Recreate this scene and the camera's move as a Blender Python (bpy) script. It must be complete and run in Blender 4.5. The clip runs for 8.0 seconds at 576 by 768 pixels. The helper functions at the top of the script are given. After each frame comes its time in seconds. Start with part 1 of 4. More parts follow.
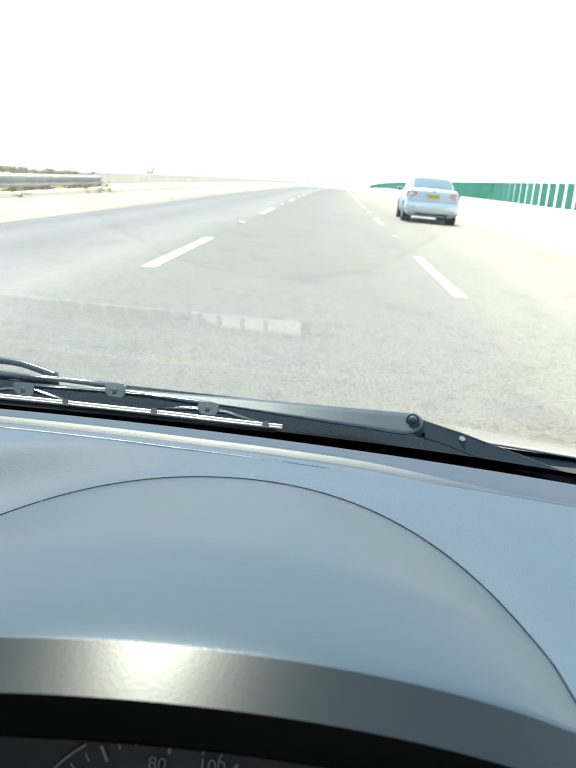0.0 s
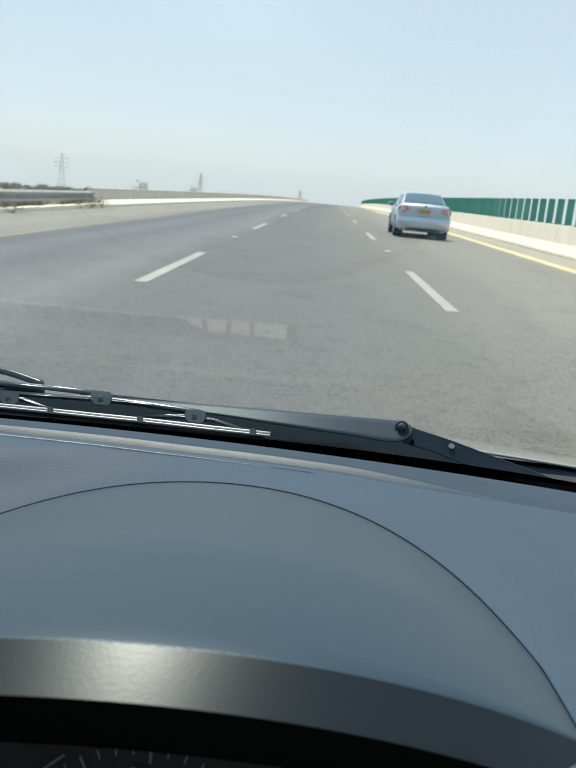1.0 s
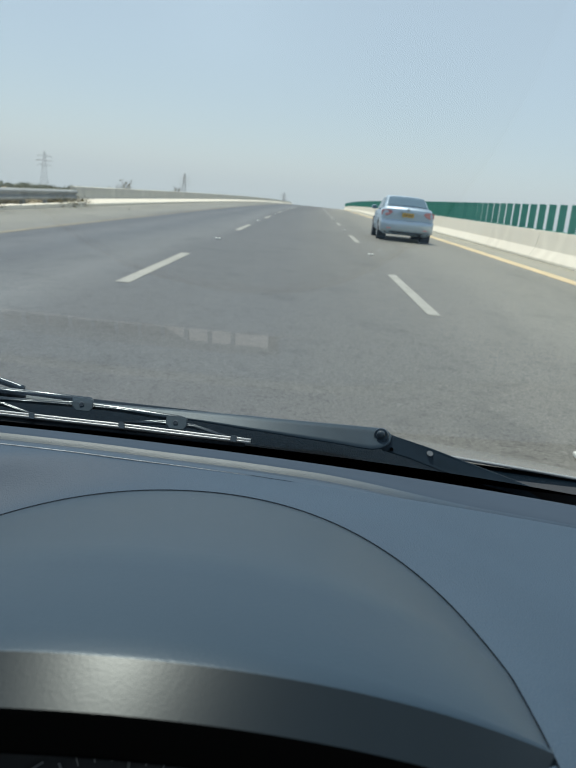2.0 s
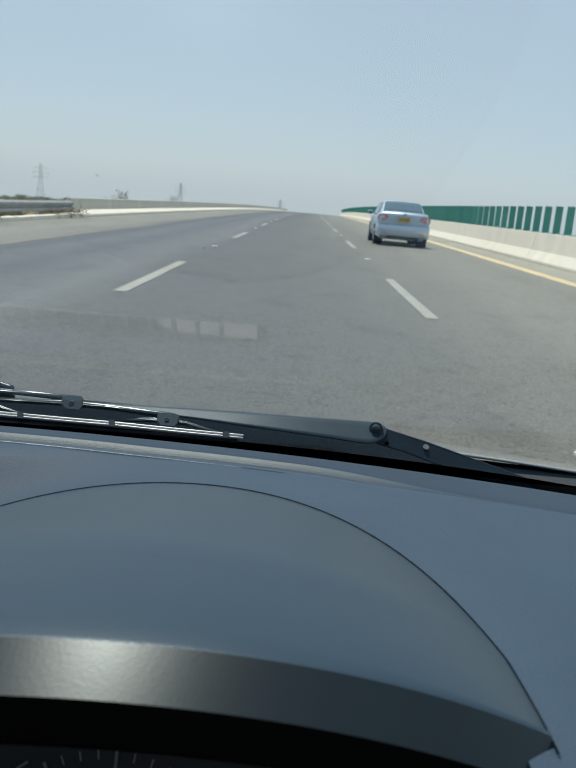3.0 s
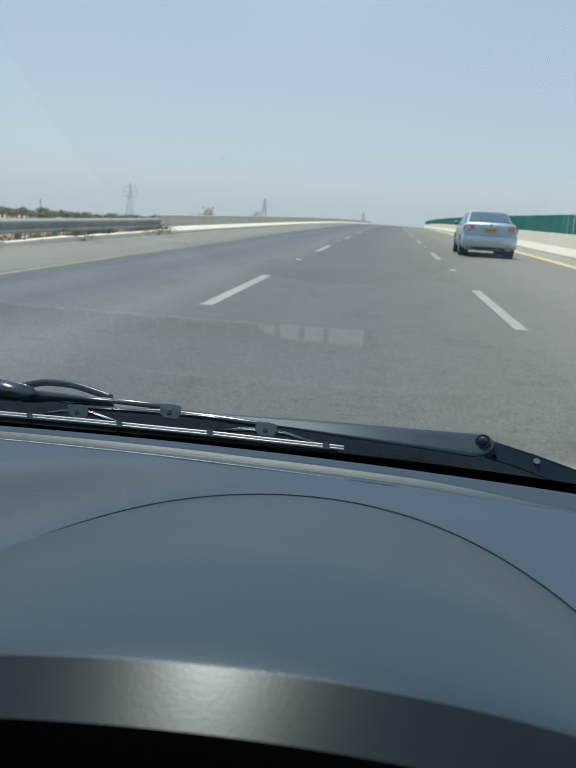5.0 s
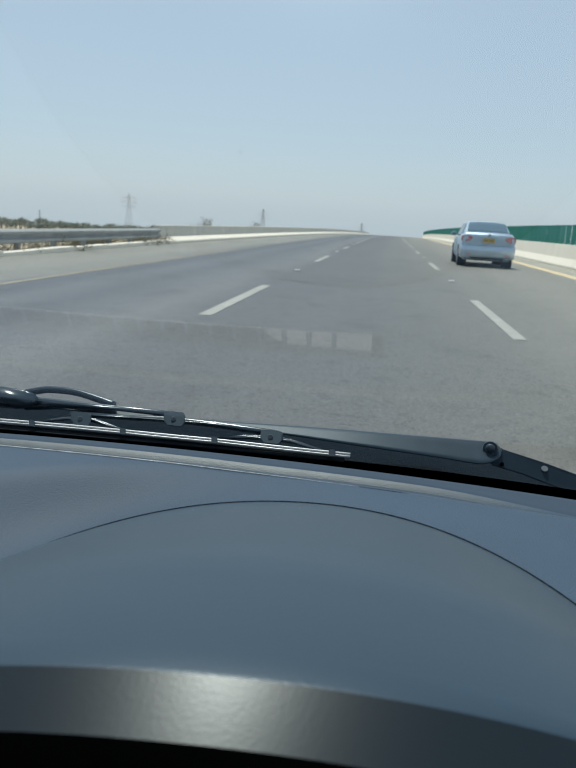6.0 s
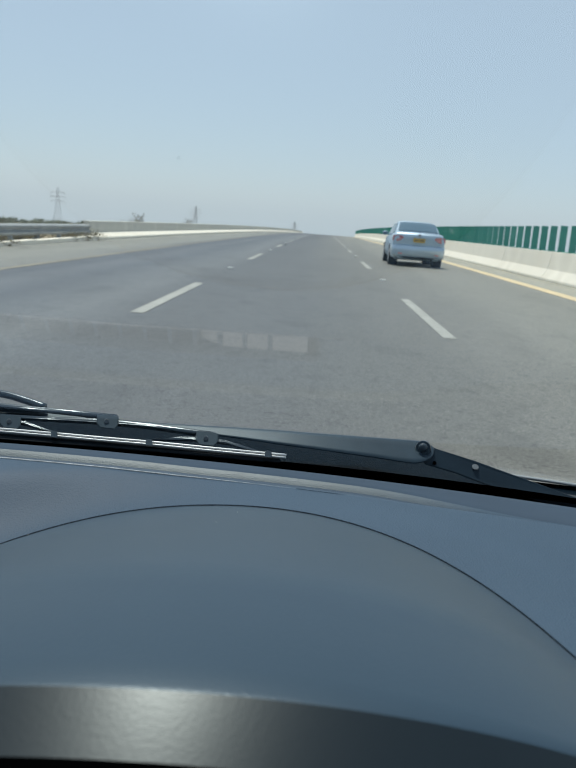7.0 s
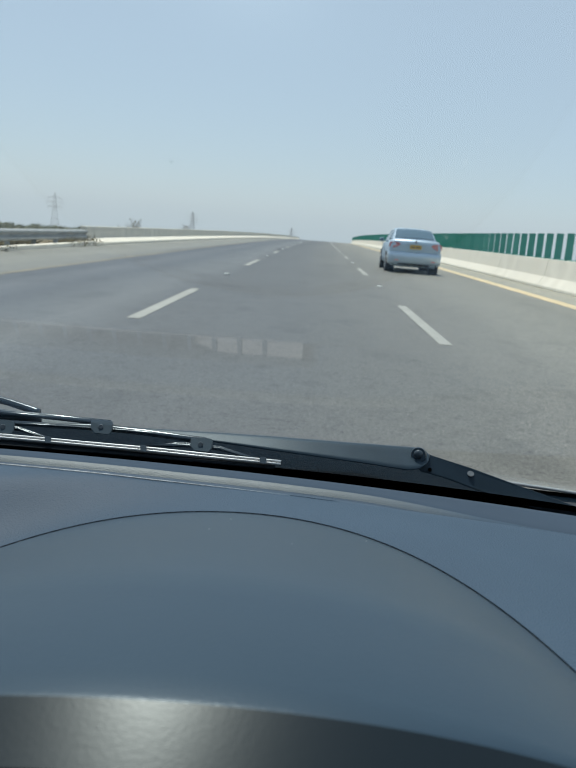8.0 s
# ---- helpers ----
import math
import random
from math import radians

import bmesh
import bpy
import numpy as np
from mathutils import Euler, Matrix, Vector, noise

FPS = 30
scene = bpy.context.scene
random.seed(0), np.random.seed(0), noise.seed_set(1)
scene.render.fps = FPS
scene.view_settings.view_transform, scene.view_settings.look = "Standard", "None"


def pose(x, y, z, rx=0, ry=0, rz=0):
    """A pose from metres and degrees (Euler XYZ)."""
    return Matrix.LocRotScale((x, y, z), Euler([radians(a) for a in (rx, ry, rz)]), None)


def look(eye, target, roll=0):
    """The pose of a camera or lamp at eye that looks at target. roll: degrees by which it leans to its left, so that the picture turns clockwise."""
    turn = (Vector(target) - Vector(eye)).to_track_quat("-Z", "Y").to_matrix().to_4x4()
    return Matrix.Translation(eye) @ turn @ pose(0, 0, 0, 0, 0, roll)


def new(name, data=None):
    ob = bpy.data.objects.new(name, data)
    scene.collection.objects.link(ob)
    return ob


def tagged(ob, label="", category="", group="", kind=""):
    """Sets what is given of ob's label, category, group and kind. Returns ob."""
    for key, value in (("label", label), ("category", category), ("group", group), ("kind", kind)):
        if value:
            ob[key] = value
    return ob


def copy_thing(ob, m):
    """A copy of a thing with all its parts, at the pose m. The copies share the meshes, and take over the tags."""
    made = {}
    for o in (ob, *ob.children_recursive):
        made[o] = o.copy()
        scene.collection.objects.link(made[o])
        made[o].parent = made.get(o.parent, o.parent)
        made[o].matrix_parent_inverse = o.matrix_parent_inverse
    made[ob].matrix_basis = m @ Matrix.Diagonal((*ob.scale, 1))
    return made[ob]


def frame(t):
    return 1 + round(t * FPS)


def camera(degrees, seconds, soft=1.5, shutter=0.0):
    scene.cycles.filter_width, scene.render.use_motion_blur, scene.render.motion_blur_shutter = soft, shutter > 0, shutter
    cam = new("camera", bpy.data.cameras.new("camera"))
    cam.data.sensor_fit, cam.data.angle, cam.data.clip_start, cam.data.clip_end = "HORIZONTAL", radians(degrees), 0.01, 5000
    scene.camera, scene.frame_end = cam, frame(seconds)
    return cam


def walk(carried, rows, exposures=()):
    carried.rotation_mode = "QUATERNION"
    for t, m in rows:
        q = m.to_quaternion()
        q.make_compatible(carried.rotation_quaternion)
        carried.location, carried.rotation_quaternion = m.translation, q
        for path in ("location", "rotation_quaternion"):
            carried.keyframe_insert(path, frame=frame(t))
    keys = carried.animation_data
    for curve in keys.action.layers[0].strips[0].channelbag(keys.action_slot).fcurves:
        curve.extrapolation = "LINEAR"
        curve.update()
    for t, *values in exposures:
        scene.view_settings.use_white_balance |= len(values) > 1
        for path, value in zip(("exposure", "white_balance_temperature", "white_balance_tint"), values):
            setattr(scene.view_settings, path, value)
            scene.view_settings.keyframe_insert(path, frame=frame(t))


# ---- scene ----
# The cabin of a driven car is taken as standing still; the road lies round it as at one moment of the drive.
cam = camera(40.53, 8.0, soft=1.6)
cam.data.dof.use_dof = True  # the near wiper is in focus
cam.data.dof.focus_distance, cam.data.dof.aperture_fstop = 0.60, 32.0
PATH = [
    (0, pose(0.0303, -0.0508, 1.2374, 74.202, -4.920, 4.898)),
    (0.5, pose(0.0294, -0.0459, 1.2311, 74.849, -4.925, 4.782)),
    (1, pose(0.0351, -0.0472, 1.2302, 75.335, -4.884, 4.349)),
    (1.5, pose(0.0362, -0.0500, 1.2365, 75.792, -5.005, 3.787)),
    (1.7, pose(0.0343, -0.0526, 1.2386, 75.472, -5.467, 3.640)),
    (2.8, pose(0.0433, -0.0468, 1.2259, 76.013, -5.363, 2.291)),
    (3, pose(0.0429, -0.0447, 1.2245, 76.084, -4.640, 2.916)),
    (3.5, pose(0.0352, -0.0271, 1.2126, 76.494, -4.610, 3.149)),
    (4, pose(0.0195, -0.0253, 1.2096, 76.684, -4.750, 3.373)),
    (4.5, pose(0.0190, -0.0220, 1.2110, 76.826, -4.503, 4.282)),
    (4.7, pose(0.0270, -0.0236, 1.2153, 76.507, -3.934, 7.171)),
    (5.8, pose(0.0231, -0.0270, 1.2122, 77.357, -3.066, 9.904)),
    (6, pose(0.0208, -0.0207, 1.2108, 77.376, -3.342, 8.742)),
    (6.5, pose(0.0203, -0.0206, 1.2104, 77.445, -4.164, 4.974)),
    (7, pose(0.0189, -0.0197, 1.2131, 77.537, -4.204, 3.935)),
    (7.5, pose(0.0176, -0.0173, 1.2147, 77.760, -4.253, 3.857)),
    (8, pose(0.0198, -0.0179, 1.2128, 77.998, -4.450, 3.714)),
]
walk(cam, PATH, exposures=[(0, 1.98, 7250, 8), (0.2, 1.78, 7150, 8), (0.5, 1.44, 7000, 8), (0.8, 1.00, 6900, 8), (1.0, 0.80, 6850, 8), (1.5, 0.55, 6700, 8), (3.0, 0.37, 6520, 8), (4.5, 0.36, 6430, 8), (8, 0.40, 6370, 8)])

# ---- light ----
SUN = Vector((-0.18, 0.29, 0.94)).normalized()
world = bpy.data.worlds.new("sky")
scene.world = world
world.use_nodes = True
wn = world.node_tree
sky = wn.nodes.new("ShaderNodeTexSky")
sky.sky_type = "NISHITA"
sky.sun_disc = False
sky.sun_elevation = math.asin(SUN.z)
sky.sun_rotation = math.atan2(SUN.x, SUN.y)
sky.altitude, sky.air_density, sky.dust_density, sky.ozone_density = 50, 1.0, 0.6, 2.0
haze = wn.nodes.new("ShaderNodeMixRGB")  # dry-season haze over the clear sky
haze.inputs[0].default_value = 0.81
haze.inputs[2].default_value = (3.0, 3.56, 4.12, 1)
wn.links.new(sky.outputs[0], haze.inputs[1])
wn.links.new(haze.outputs[0], wn.nodes["Background"].inputs[0])
wn.nodes["Background"].inputs[1].default_value = 0.15
sun = new("sun", bpy.data.lights.new("sun", "SUN"))
sun.data.energy, sun.data.angle, sun.data.color = 3.4, radians(0.6), (1.0, 0.95, 0.86)
sun.matrix_world = look(SUN * 50, (0, 0, 0))


# ---- materials ----
def material(name, color, rough=0.6, metal=0.0, vary=0.12, scale=8.0, fine=120.0, bump=0.1, depth=0.002, spec=0.5, coat=0.0, stretch=(1, 1, 1),
             second=None, second_scale=1.5, cells=False, gloss_tint=None):
    """Principled surface: colour varied at two scales, grain in the relief, an optional second colour for stains."""
    m = bpy.data.materials.new(name)
    m.use_nodes = True
    t = m.node_tree
    b = t.nodes["Principled BSDF"]
    coord = t.nodes.new("ShaderNodeTexCoord")
    mapping = t.nodes.new("ShaderNodeMapping")
    mapping.inputs["Scale"].default_value = stretch
    t.links.new(coord.outputs["Object"], mapping.inputs[0])
    big = t.nodes.new("ShaderNodeTexNoise")
    big.inputs["Scale"].default_value, big.inputs["Detail"].default_value = scale, 6
    t.links.new(mapping.outputs[0], big.inputs["Vector"])
    ramp = t.nodes.new("ShaderNodeMapRange")
    ramp.inputs["From Min"].default_value, ramp.inputs["From Max"].default_value = 0.3, 0.7
    ramp.inputs["To Min"].default_value, ramp.inputs["To Max"].default_value = 1 - vary, 1 + vary
    t.links.new(big.outputs[0], ramp.inputs[0])
    hue = t.nodes.new("ShaderNodeMixRGB")
    hue.blend_type = "MULTIPLY"
    hue.inputs[0].default_value = 1.0
    hue.inputs[1].default_value = (*color, 1)
    t.links.new(ramp.outputs[0], hue.inputs[2])
    out = hue.outputs[0]
    if second:
        blot = t.nodes.new("ShaderNodeTexNoise")
        blot.inputs["Scale"].default_value, blot.inputs["Detail"].default_value = second_scale, 8
        blot.inputs["Roughness"].default_value = 0.65
        t.links.new(mapping.outputs[0], blot.inputs["Vector"])
        r2 = t.nodes.new("ShaderNodeMapRange")
        r2.inputs["From Min"].default_value, r2.inputs["From Max"].default_value = 0.5, 0.72
        t.links.new(blot.outputs[0], r2.inputs[0])
        mix = t.nodes.new("ShaderNodeMixRGB")
        t.links.new(r2.outputs[0], mix.inputs[0])
        t.links.new(out, mix.inputs[1])
        mix.inputs[2].default_value = (*second, 1)
        out = mix.outputs[0]
    t.links.new(out, b.inputs["Base Color"])
    b.inputs["Roughness"].default_value, b.inputs["Metallic"].default_value = rough, metal
    b.inputs["Specular IOR Level"].default_value = spec
    if gloss_tint:
        b.inputs["Specular Tint"].default_value = (*gloss_tint, 1)
    b.inputs["Coat Weight"].default_value = coat
    b.inputs["Coat Roughness"].default_value = 0.05
    if bump:
        if cells:
            grain = t.nodes.new("ShaderNodeTexVoronoi")
            grain.feature = "SMOOTH_F1"
        else:
            grain = t.nodes.new("ShaderNodeTexNoise")
            grain.inputs["Detail"].default_value = 4
        grain.inputs["Scale"].default_value = fine
        t.links.new(mapping.outputs[0], grain.inputs["Vector"])
        bm_ = t.nodes.new("ShaderNodeBump")
        bm_.inputs["Strength"].default_value, bm_.inputs["Distance"].default_value = bump, depth
        t.links.new(grain.outputs[0], bm_.inputs["Height"])
        t.links.new(bm_.outputs[0], b.inputs["Normal"])
    return m


def asphalt_material():
    """Worn asphalt: aggregate, wheel tracks along the lanes, painted sky sheen, blotches of oil and repair."""
    m = bpy.data.materials.new("asphalt")
    m.use_nodes = True
    t = m.node_tree
    b = t.nodes["Principled BSDF"]
    coord = t.nodes.new("ShaderNodeTexCoord")

    def noise_at(scale, detail, stretch):
        mp = t.nodes.new("ShaderNodeMapping")
        mp.inputs["Scale"].default_value = stretch
        t.links.new(coord.outputs["Object"], mp.inputs[0])
        n = t.nodes.new("ShaderNodeTexNoise")
        n.inputs["Scale"].default_value, n.inputs["Detail"].default_value = scale, detail
        t.links.new(mp.outputs[0], n.inputs["Vector"])
        return n.outputs[0]

    def remap(src, a, c, lo, hi):
        r = t.nodes.new("ShaderNodeMapRange")
        for key, v in (("From Min", a), ("From Max", c), ("To Min", lo), ("To Max", hi)):
            r.inputs[key].default_value = v
        t.links.new(src, r.inputs[0])
        return r.outputs[0]

    def times(a, c):
        n = t.nodes.new("ShaderNodeMath")
        n.operation = "MULTIPLY"
        t.links.new(a, n.inputs[0])
        t.links.new(c, n.inputs[1])
        return n.outputs[0]

    # wheel tracks, dusty shoulders and painted sky sheen, following the road's bend
    sep, sq, off = t.nodes.new("ShaderNodeSeparateXYZ"), t.nodes.new("ShaderNodeMath"), t.nodes.new("ShaderNodeMath")
    t.links.new(coord.outputs["Object"], sep.inputs[0])
    sq.operation, off.operation = "POWER", "MULTIPLY_ADD"
    sq.inputs[1].default_value, off.inputs[1].default_value = 2.0, -1 / 15000
    t.links.new(sep.outputs[1], sq.inputs[0])
    t.links.new(sq.outputs[0], off.inputs[0])
    yaw = t.nodes.new("ShaderNodeMath")
    yaw.operation = "MULTIPLY_ADD"
    yaw.inputs[1].default_value = 0.029
    t.links.new(sep.outputs[1], yaw.inputs[0])
    t.links.new(sep.outputs[0], yaw.inputs[2])
    t.links.new(yaw.outputs[0], off.inputs[2])
    wob = t.nodes.new("ShaderNodeMath")
    wob.operation = "ADD"
    t.links.new(off.outputs[0], wob.inputs[0])
    t.links.new(remap(noise_at(0.35, 4, (1, 0.15, 1)), 0.3, 0.7, -0.25, 0.25), wob.inputs[1])
    bands = t.nodes.new("ShaderNodeValToRGB")
    t.links.new(remap(wob.outputs[0], -8.4, 8.0, 0.0, 1.0), bands.inputs[0])
    el = bands.color_ramp.elements
    # left lane tinted blue for the sky's sheen; right lane paler and warmer
    stops = [(-8.4, 1.65, 1.60, 1.42), (-6.1, 1.5, 1.46, 1.34), (-5.75, 0.95, 0.97, 1.0), (-5.3, 0.80, 0.84, 0.91), (-4.75, 1.0, 1.03, 1.08), (-4.1, 0.82, 0.86, 0.92), (-3.4, 1.03, 1.06, 1.09),
             (-2.75, 1.20, 1.22, 1.23), (-2.0, 0.90, 0.91, 0.92), (-0.4, 0.96, 0.96, 0.95), (0.6, 1.12, 1.10, 1.04), (2.0, 1.33, 1.29, 1.18), (3.6, 1.50, 1.445, 1.29), (5.4, 1.63, 1.56, 1.37),
             (6.02, 1.75, 1.68, 1.46), (6.3, 2.05, 1.96, 1.70), (7.0, 2.2, 2.1, 1.82)]
    places = [(x * 0.9 + 8.4) / 16.4 for x, *c in stops]
    el[0].position, el[1].position = places[0], places[-1]
    for place in places[1:-1]:
        el.new(place)
    for e, (x, *c) in zip(el, stops):
        e.color = (*(0.25 * v ** 1.6 for v in c), 1)
    tracks = remap(noise_at(0.55, 2, (1, 0.012, 1)), 0.35, 0.65, 0.90, 1.10)
    blots = remap(noise_at(0.5, 7, (1, 0.35, 1)), 0.35, 0.7, 1.04, 0.94)
    stains = remap(noise_at(1.3, 5, (1, 0.6, 1)), 0.57, 0.75, 1.0, 0.70)
    spots = remap(noise_at(7.0, 3, (1, 0.8, 1)), 0.54, 0.72, 1.02, 0.80)
    stones = times(remap(noise_at(55, 3, (1, 1, 1)), 0.3, 0.7, 0.66, 1.30), remap(noise_at(130, 2, (1, 1, 1)), 0.25, 0.75, 0.45, 1.55))
    pits = times(remap(noise_at(26, 2, (1, 0.9, 1)), 0.60, 0.67, 1.0, 0.60), remap(noise_at(38, 2, (1, 0.8, 1)), 0.62, 0.70, 1.0, 1.35))
    f = times(times(times(times(tracks, spots), blots), pits), times(stains, stones))
    col = t.nodes.new("ShaderNodeMixRGB")
    col.blend_type = "MULTIPLY"
    col.inputs[0].default_value = 1
    col.inputs[1].default_value = (0.383, 0.392, 0.388, 1)
    t.links.new(f, col.inputs[2])
    tone = t.nodes.new("ShaderNodeMixRGB")
    tone.blend_type = "MULTIPLY"
    tone.inputs[0].default_value = 1
    t.links.new(col.outputs[0], tone.inputs[1])
    t.links.new(bands.outputs[0], tone.inputs[2])
    t.links.new(tone.outputs[0], b.inputs["Base Color"])
    b.inputs["Roughness"].default_value = 0.60
    b.inputs["Specular IOR Level"].default_value = 0.45
    bump = t.nodes.new("ShaderNodeBump")
    bump.inputs["Strength"].default_value, bump.inputs["Distance"].default_value = 0.35, 0.004
    t.links.new(noise_at(130, 3, (1, 1, 1)), bump.inputs["Height"])
    t.links.new(bump.outputs[0], b.inputs["Normal"])
    return m


def glass_material(name, tint, strength, ior=1.45, rough=0.0):
    """Thin pane: clear, with a mirror that grows towards grazing."""
    m = bpy.data.materials.new(name)
    m.use_nodes = True
    t = m.node_tree
    t.nodes.remove(t.nodes["Principled BSDF"])
    clear, gloss, mix = t.nodes.new("ShaderNodeBsdfTransparent"), t.nodes.new("ShaderNodeBsdfGlossy"), t.nodes.new("ShaderNodeMixShader")
    clear.inputs[0].default_value = (*tint, 1)
    gloss.inputs["Roughness"].default_value = rough
    fres, mul = t.nodes.new("ShaderNodeFresnel"), t.nodes.new("ShaderNodeMath")
    fres.inputs[0].default_value = ior
    mul.operation = "MULTIPLY"
    mul.inputs[1].default_value = strength
    t.links.new(fres.outputs[0], mul.inputs[0])
    t.links.new(mul.outputs[0], mix.inputs[0])
    t.links.new(clear.outputs[0], mix.inputs[1])
    t.links.new(gloss.outputs[0], mix.inputs[2])
    t.links.new(mix.outputs[0], t.nodes["Material Output"].inputs[0])
    return m


M_ASPHALT = asphalt_material()
M_SOIL = material("dry_soil", (0.36, 0.29, 0.19), 0.95, vary=0.25, scale=0.06, fine=3.0, bump=0.4, depth=0.05, second=(0.16, 0.15, 0.08), second_scale=0.03)
M_WHITE = material("lane_paint", (0.315, 0.315, 0.280), 0.7, vary=0.12, scale=3, fine=60, bump=0.3, depth=0.002, second=(0.345, 0.34, 0.305), second_scale=7)
M_YELLOW = material("yellow_paint", (0.66, 0.52, 0.30), 0.7, vary=0.12, scale=2, fine=60, bump=0.3, depth=0.002, second=(0.42, 0.34, 0.21), second_scale=4)
M_FADED = material("faded_paint", (0.25, 0.225, 0.165), 0.8, vary=0.2, scale=2, fine=60, bump=0.3, depth=0.002, second=(0.16, 0.15, 0.13), second_scale=3)
M_CONCRETE = material("pale_concrete", (0.77, 0.72, 0.61), 0.85, vary=0.07, scale=1.2, fine=50, bump=0.2, depth=0.003, second=(0.68, 0.625, 0.52), second_scale=1.1)
M_GREYCON = material("grey_concrete", (0.60, 0.575, 0.50), 0.88, vary=0.10, scale=0.9, fine=40, bump=0.25, depth=0.004, second=(0.47, 0.45, 0.40), second_scale=0.8)
M_GREEN = material("green_plastic", (0.018, 0.215, 0.158), 0.5, vary=0.15, scale=2, fine=60, bump=0.05, second=(0.035, 0.28, 0.19), second_scale=2)
# each glare slat has weathered a little differently
_t = M_GREEN.node_tree
_oi, _mr, _mi = _t.nodes.new("ShaderNodeObjectInfo"), _t.nodes.new("ShaderNodeMapRange"), _t.nodes.new("ShaderNodeMixRGB")
_t.links.new(_oi.outputs["Random"], _mr.inputs[0])
_mr.inputs["To Min"].default_value, _mr.inputs["To Max"].default_value = 0.0, 0.35
_t.links.new(_mr.outputs[0], _mi.inputs[0])
_base = _t.nodes["Principled BSDF"].inputs["Base Color"]
_t.links.new(_base.links[0].from_socket, _mi.inputs[1])
_mi.inputs[2].default_value = (0.11, 0.36, 0.28, 1)
_t.links.new(_mi.outputs[0], _base)
M_STEEL = material("galvanised_steel", (0.30, 0.31, 0.30), 0.6, metal=0.25, vary=0.12, scale=2, fine=30, bump=0.05)
M_BLACK = material("black_plastic", (0.012, 0.012, 0.013), 0.5, vary=0.1, scale=30, fine=700, bump=0.15, depth=0.0006)
# black enamel; the same black is painted in for shade under the hood
M_FRIT_SHADE = material("black_enamel_and_shade", (0.005, 0.005, 0.005), 0.95, vary=0.05, scale=30, bump=0, spec=0.0)
M_COWL = material("cowl_plastic", (0.0010, 0.0048, 0.0095), 0.6, vary=0.4, scale=240, fine=420, bump=0.8, depth=0.002, spec=0.02, cells=True, stretch=(2.0, 0.7, 1), second=(0.014, 0.028, 0.042), second_scale=330)
M_PAD = material("grained_dash_plastic", (0.0345, 0.061, 0.093), 0.60, vary=0.07, scale=9, fine=1250, bump=0.48, depth=0.0007, cells=True, spec=0.20)
M_TRIM = material("matt_trim", (0.036, 0.055, 0.080), 0.95, vary=0.06, scale=9, fine=900, bump=0.1, depth=0.0004, spec=0.12)
# paler than the pad: the sunlit highlight is put into the colour
M_BEAD = material("highlit_bead_plastic", (0.062, 0.079, 0.090), 0.50, vary=0.15, scale=60, fine=1250, bump=0.27, depth=0.0008, cells=True, spec=0.42, gloss_tint=(0.86, 0.97, 1.0))
# the pad's grain is rubbed flatter towards the middle of the car
_t = M_PAD.node_tree
_co, _se, _mr = _t.nodes.new("ShaderNodeTexCoord"), _t.nodes.new("ShaderNodeSeparateXYZ"), _t.nodes.new("ShaderNodeMapRange")
_t.links.new(_co.outputs["Object"], _se.inputs[0])
_t.links.new(_se.outputs[0], _mr.inputs[0])
for _key, _v in (("From Min", -0.16), ("From Max", 0.03), ("To Min", 0.25), ("To Max", 0.52)):
    _mr.inputs[_key].default_value = _v
_t.links.new(_mr.outputs[0], next(n for n in _t.nodes if n.type == "BUMP").inputs["Strength"])
# the highlight painted into the bead's colour fades out towards the driver's door
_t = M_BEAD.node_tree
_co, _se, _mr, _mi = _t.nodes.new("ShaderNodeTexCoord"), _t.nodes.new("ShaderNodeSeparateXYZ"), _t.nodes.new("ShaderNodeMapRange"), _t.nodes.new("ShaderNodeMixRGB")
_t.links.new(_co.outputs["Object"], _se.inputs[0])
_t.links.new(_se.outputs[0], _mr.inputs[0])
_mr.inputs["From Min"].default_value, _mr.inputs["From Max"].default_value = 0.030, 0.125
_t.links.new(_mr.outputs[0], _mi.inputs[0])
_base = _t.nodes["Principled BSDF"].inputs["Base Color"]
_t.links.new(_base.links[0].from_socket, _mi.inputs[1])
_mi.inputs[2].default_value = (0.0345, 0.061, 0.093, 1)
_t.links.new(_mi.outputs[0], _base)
for _name, _close, _far in (("Specular IOR Level", 0.42, 0.20), ("Roughness", 0.50, 0.60)):
    _v = _t.nodes.new("ShaderNodeMapRange")
    _v.inputs["From Min"].default_value, _v.inputs["From Max"].default_value = 0.030, 0.125
    _v.inputs["To Min"].default_value, _v.inputs["To Max"].default_value = _close, _far
    _t.links.new(_se.outputs[0], _v.inputs[0])
    _t.links.new(_v.outputs[0], _t.nodes["Principled BSDF"].inputs[_name])
M_DUCT = material("grey_duct_plastic", (0.21, 0.215, 0.22), 0.8, vary=0.06, scale=20, bump=0, spec=0.2)
M_HOOD = material("smooth_dash_plastic", (0.0150, 0.0310, 0.0490), 0.36, vary=0.08, scale=7, fine=1000, bump=0.16, depth=0.0005, spec=0.50, gloss_tint=(0.78, 0.93, 1.0))
# hood plastic darkened for the shade on the lip's driver-facing side
M_LIP = material("shaded_lip_plastic", (0.0028, 0.0062, 0.0098), 0.33, vary=0.08, scale=60, fine=900, bump=0.05, depth=0.0005, spec=0.35, gloss_tint=(0.86, 0.98, 1.0))
M_ARM = material("wiper_enamel", (0.021, 0.036, 0.051), 0.42, spec=0.28, vary=0.14, scale=40, fine=1500, bump=0.4, depth=0.0003, gloss_tint=(0.72, 0.89, 1.0))
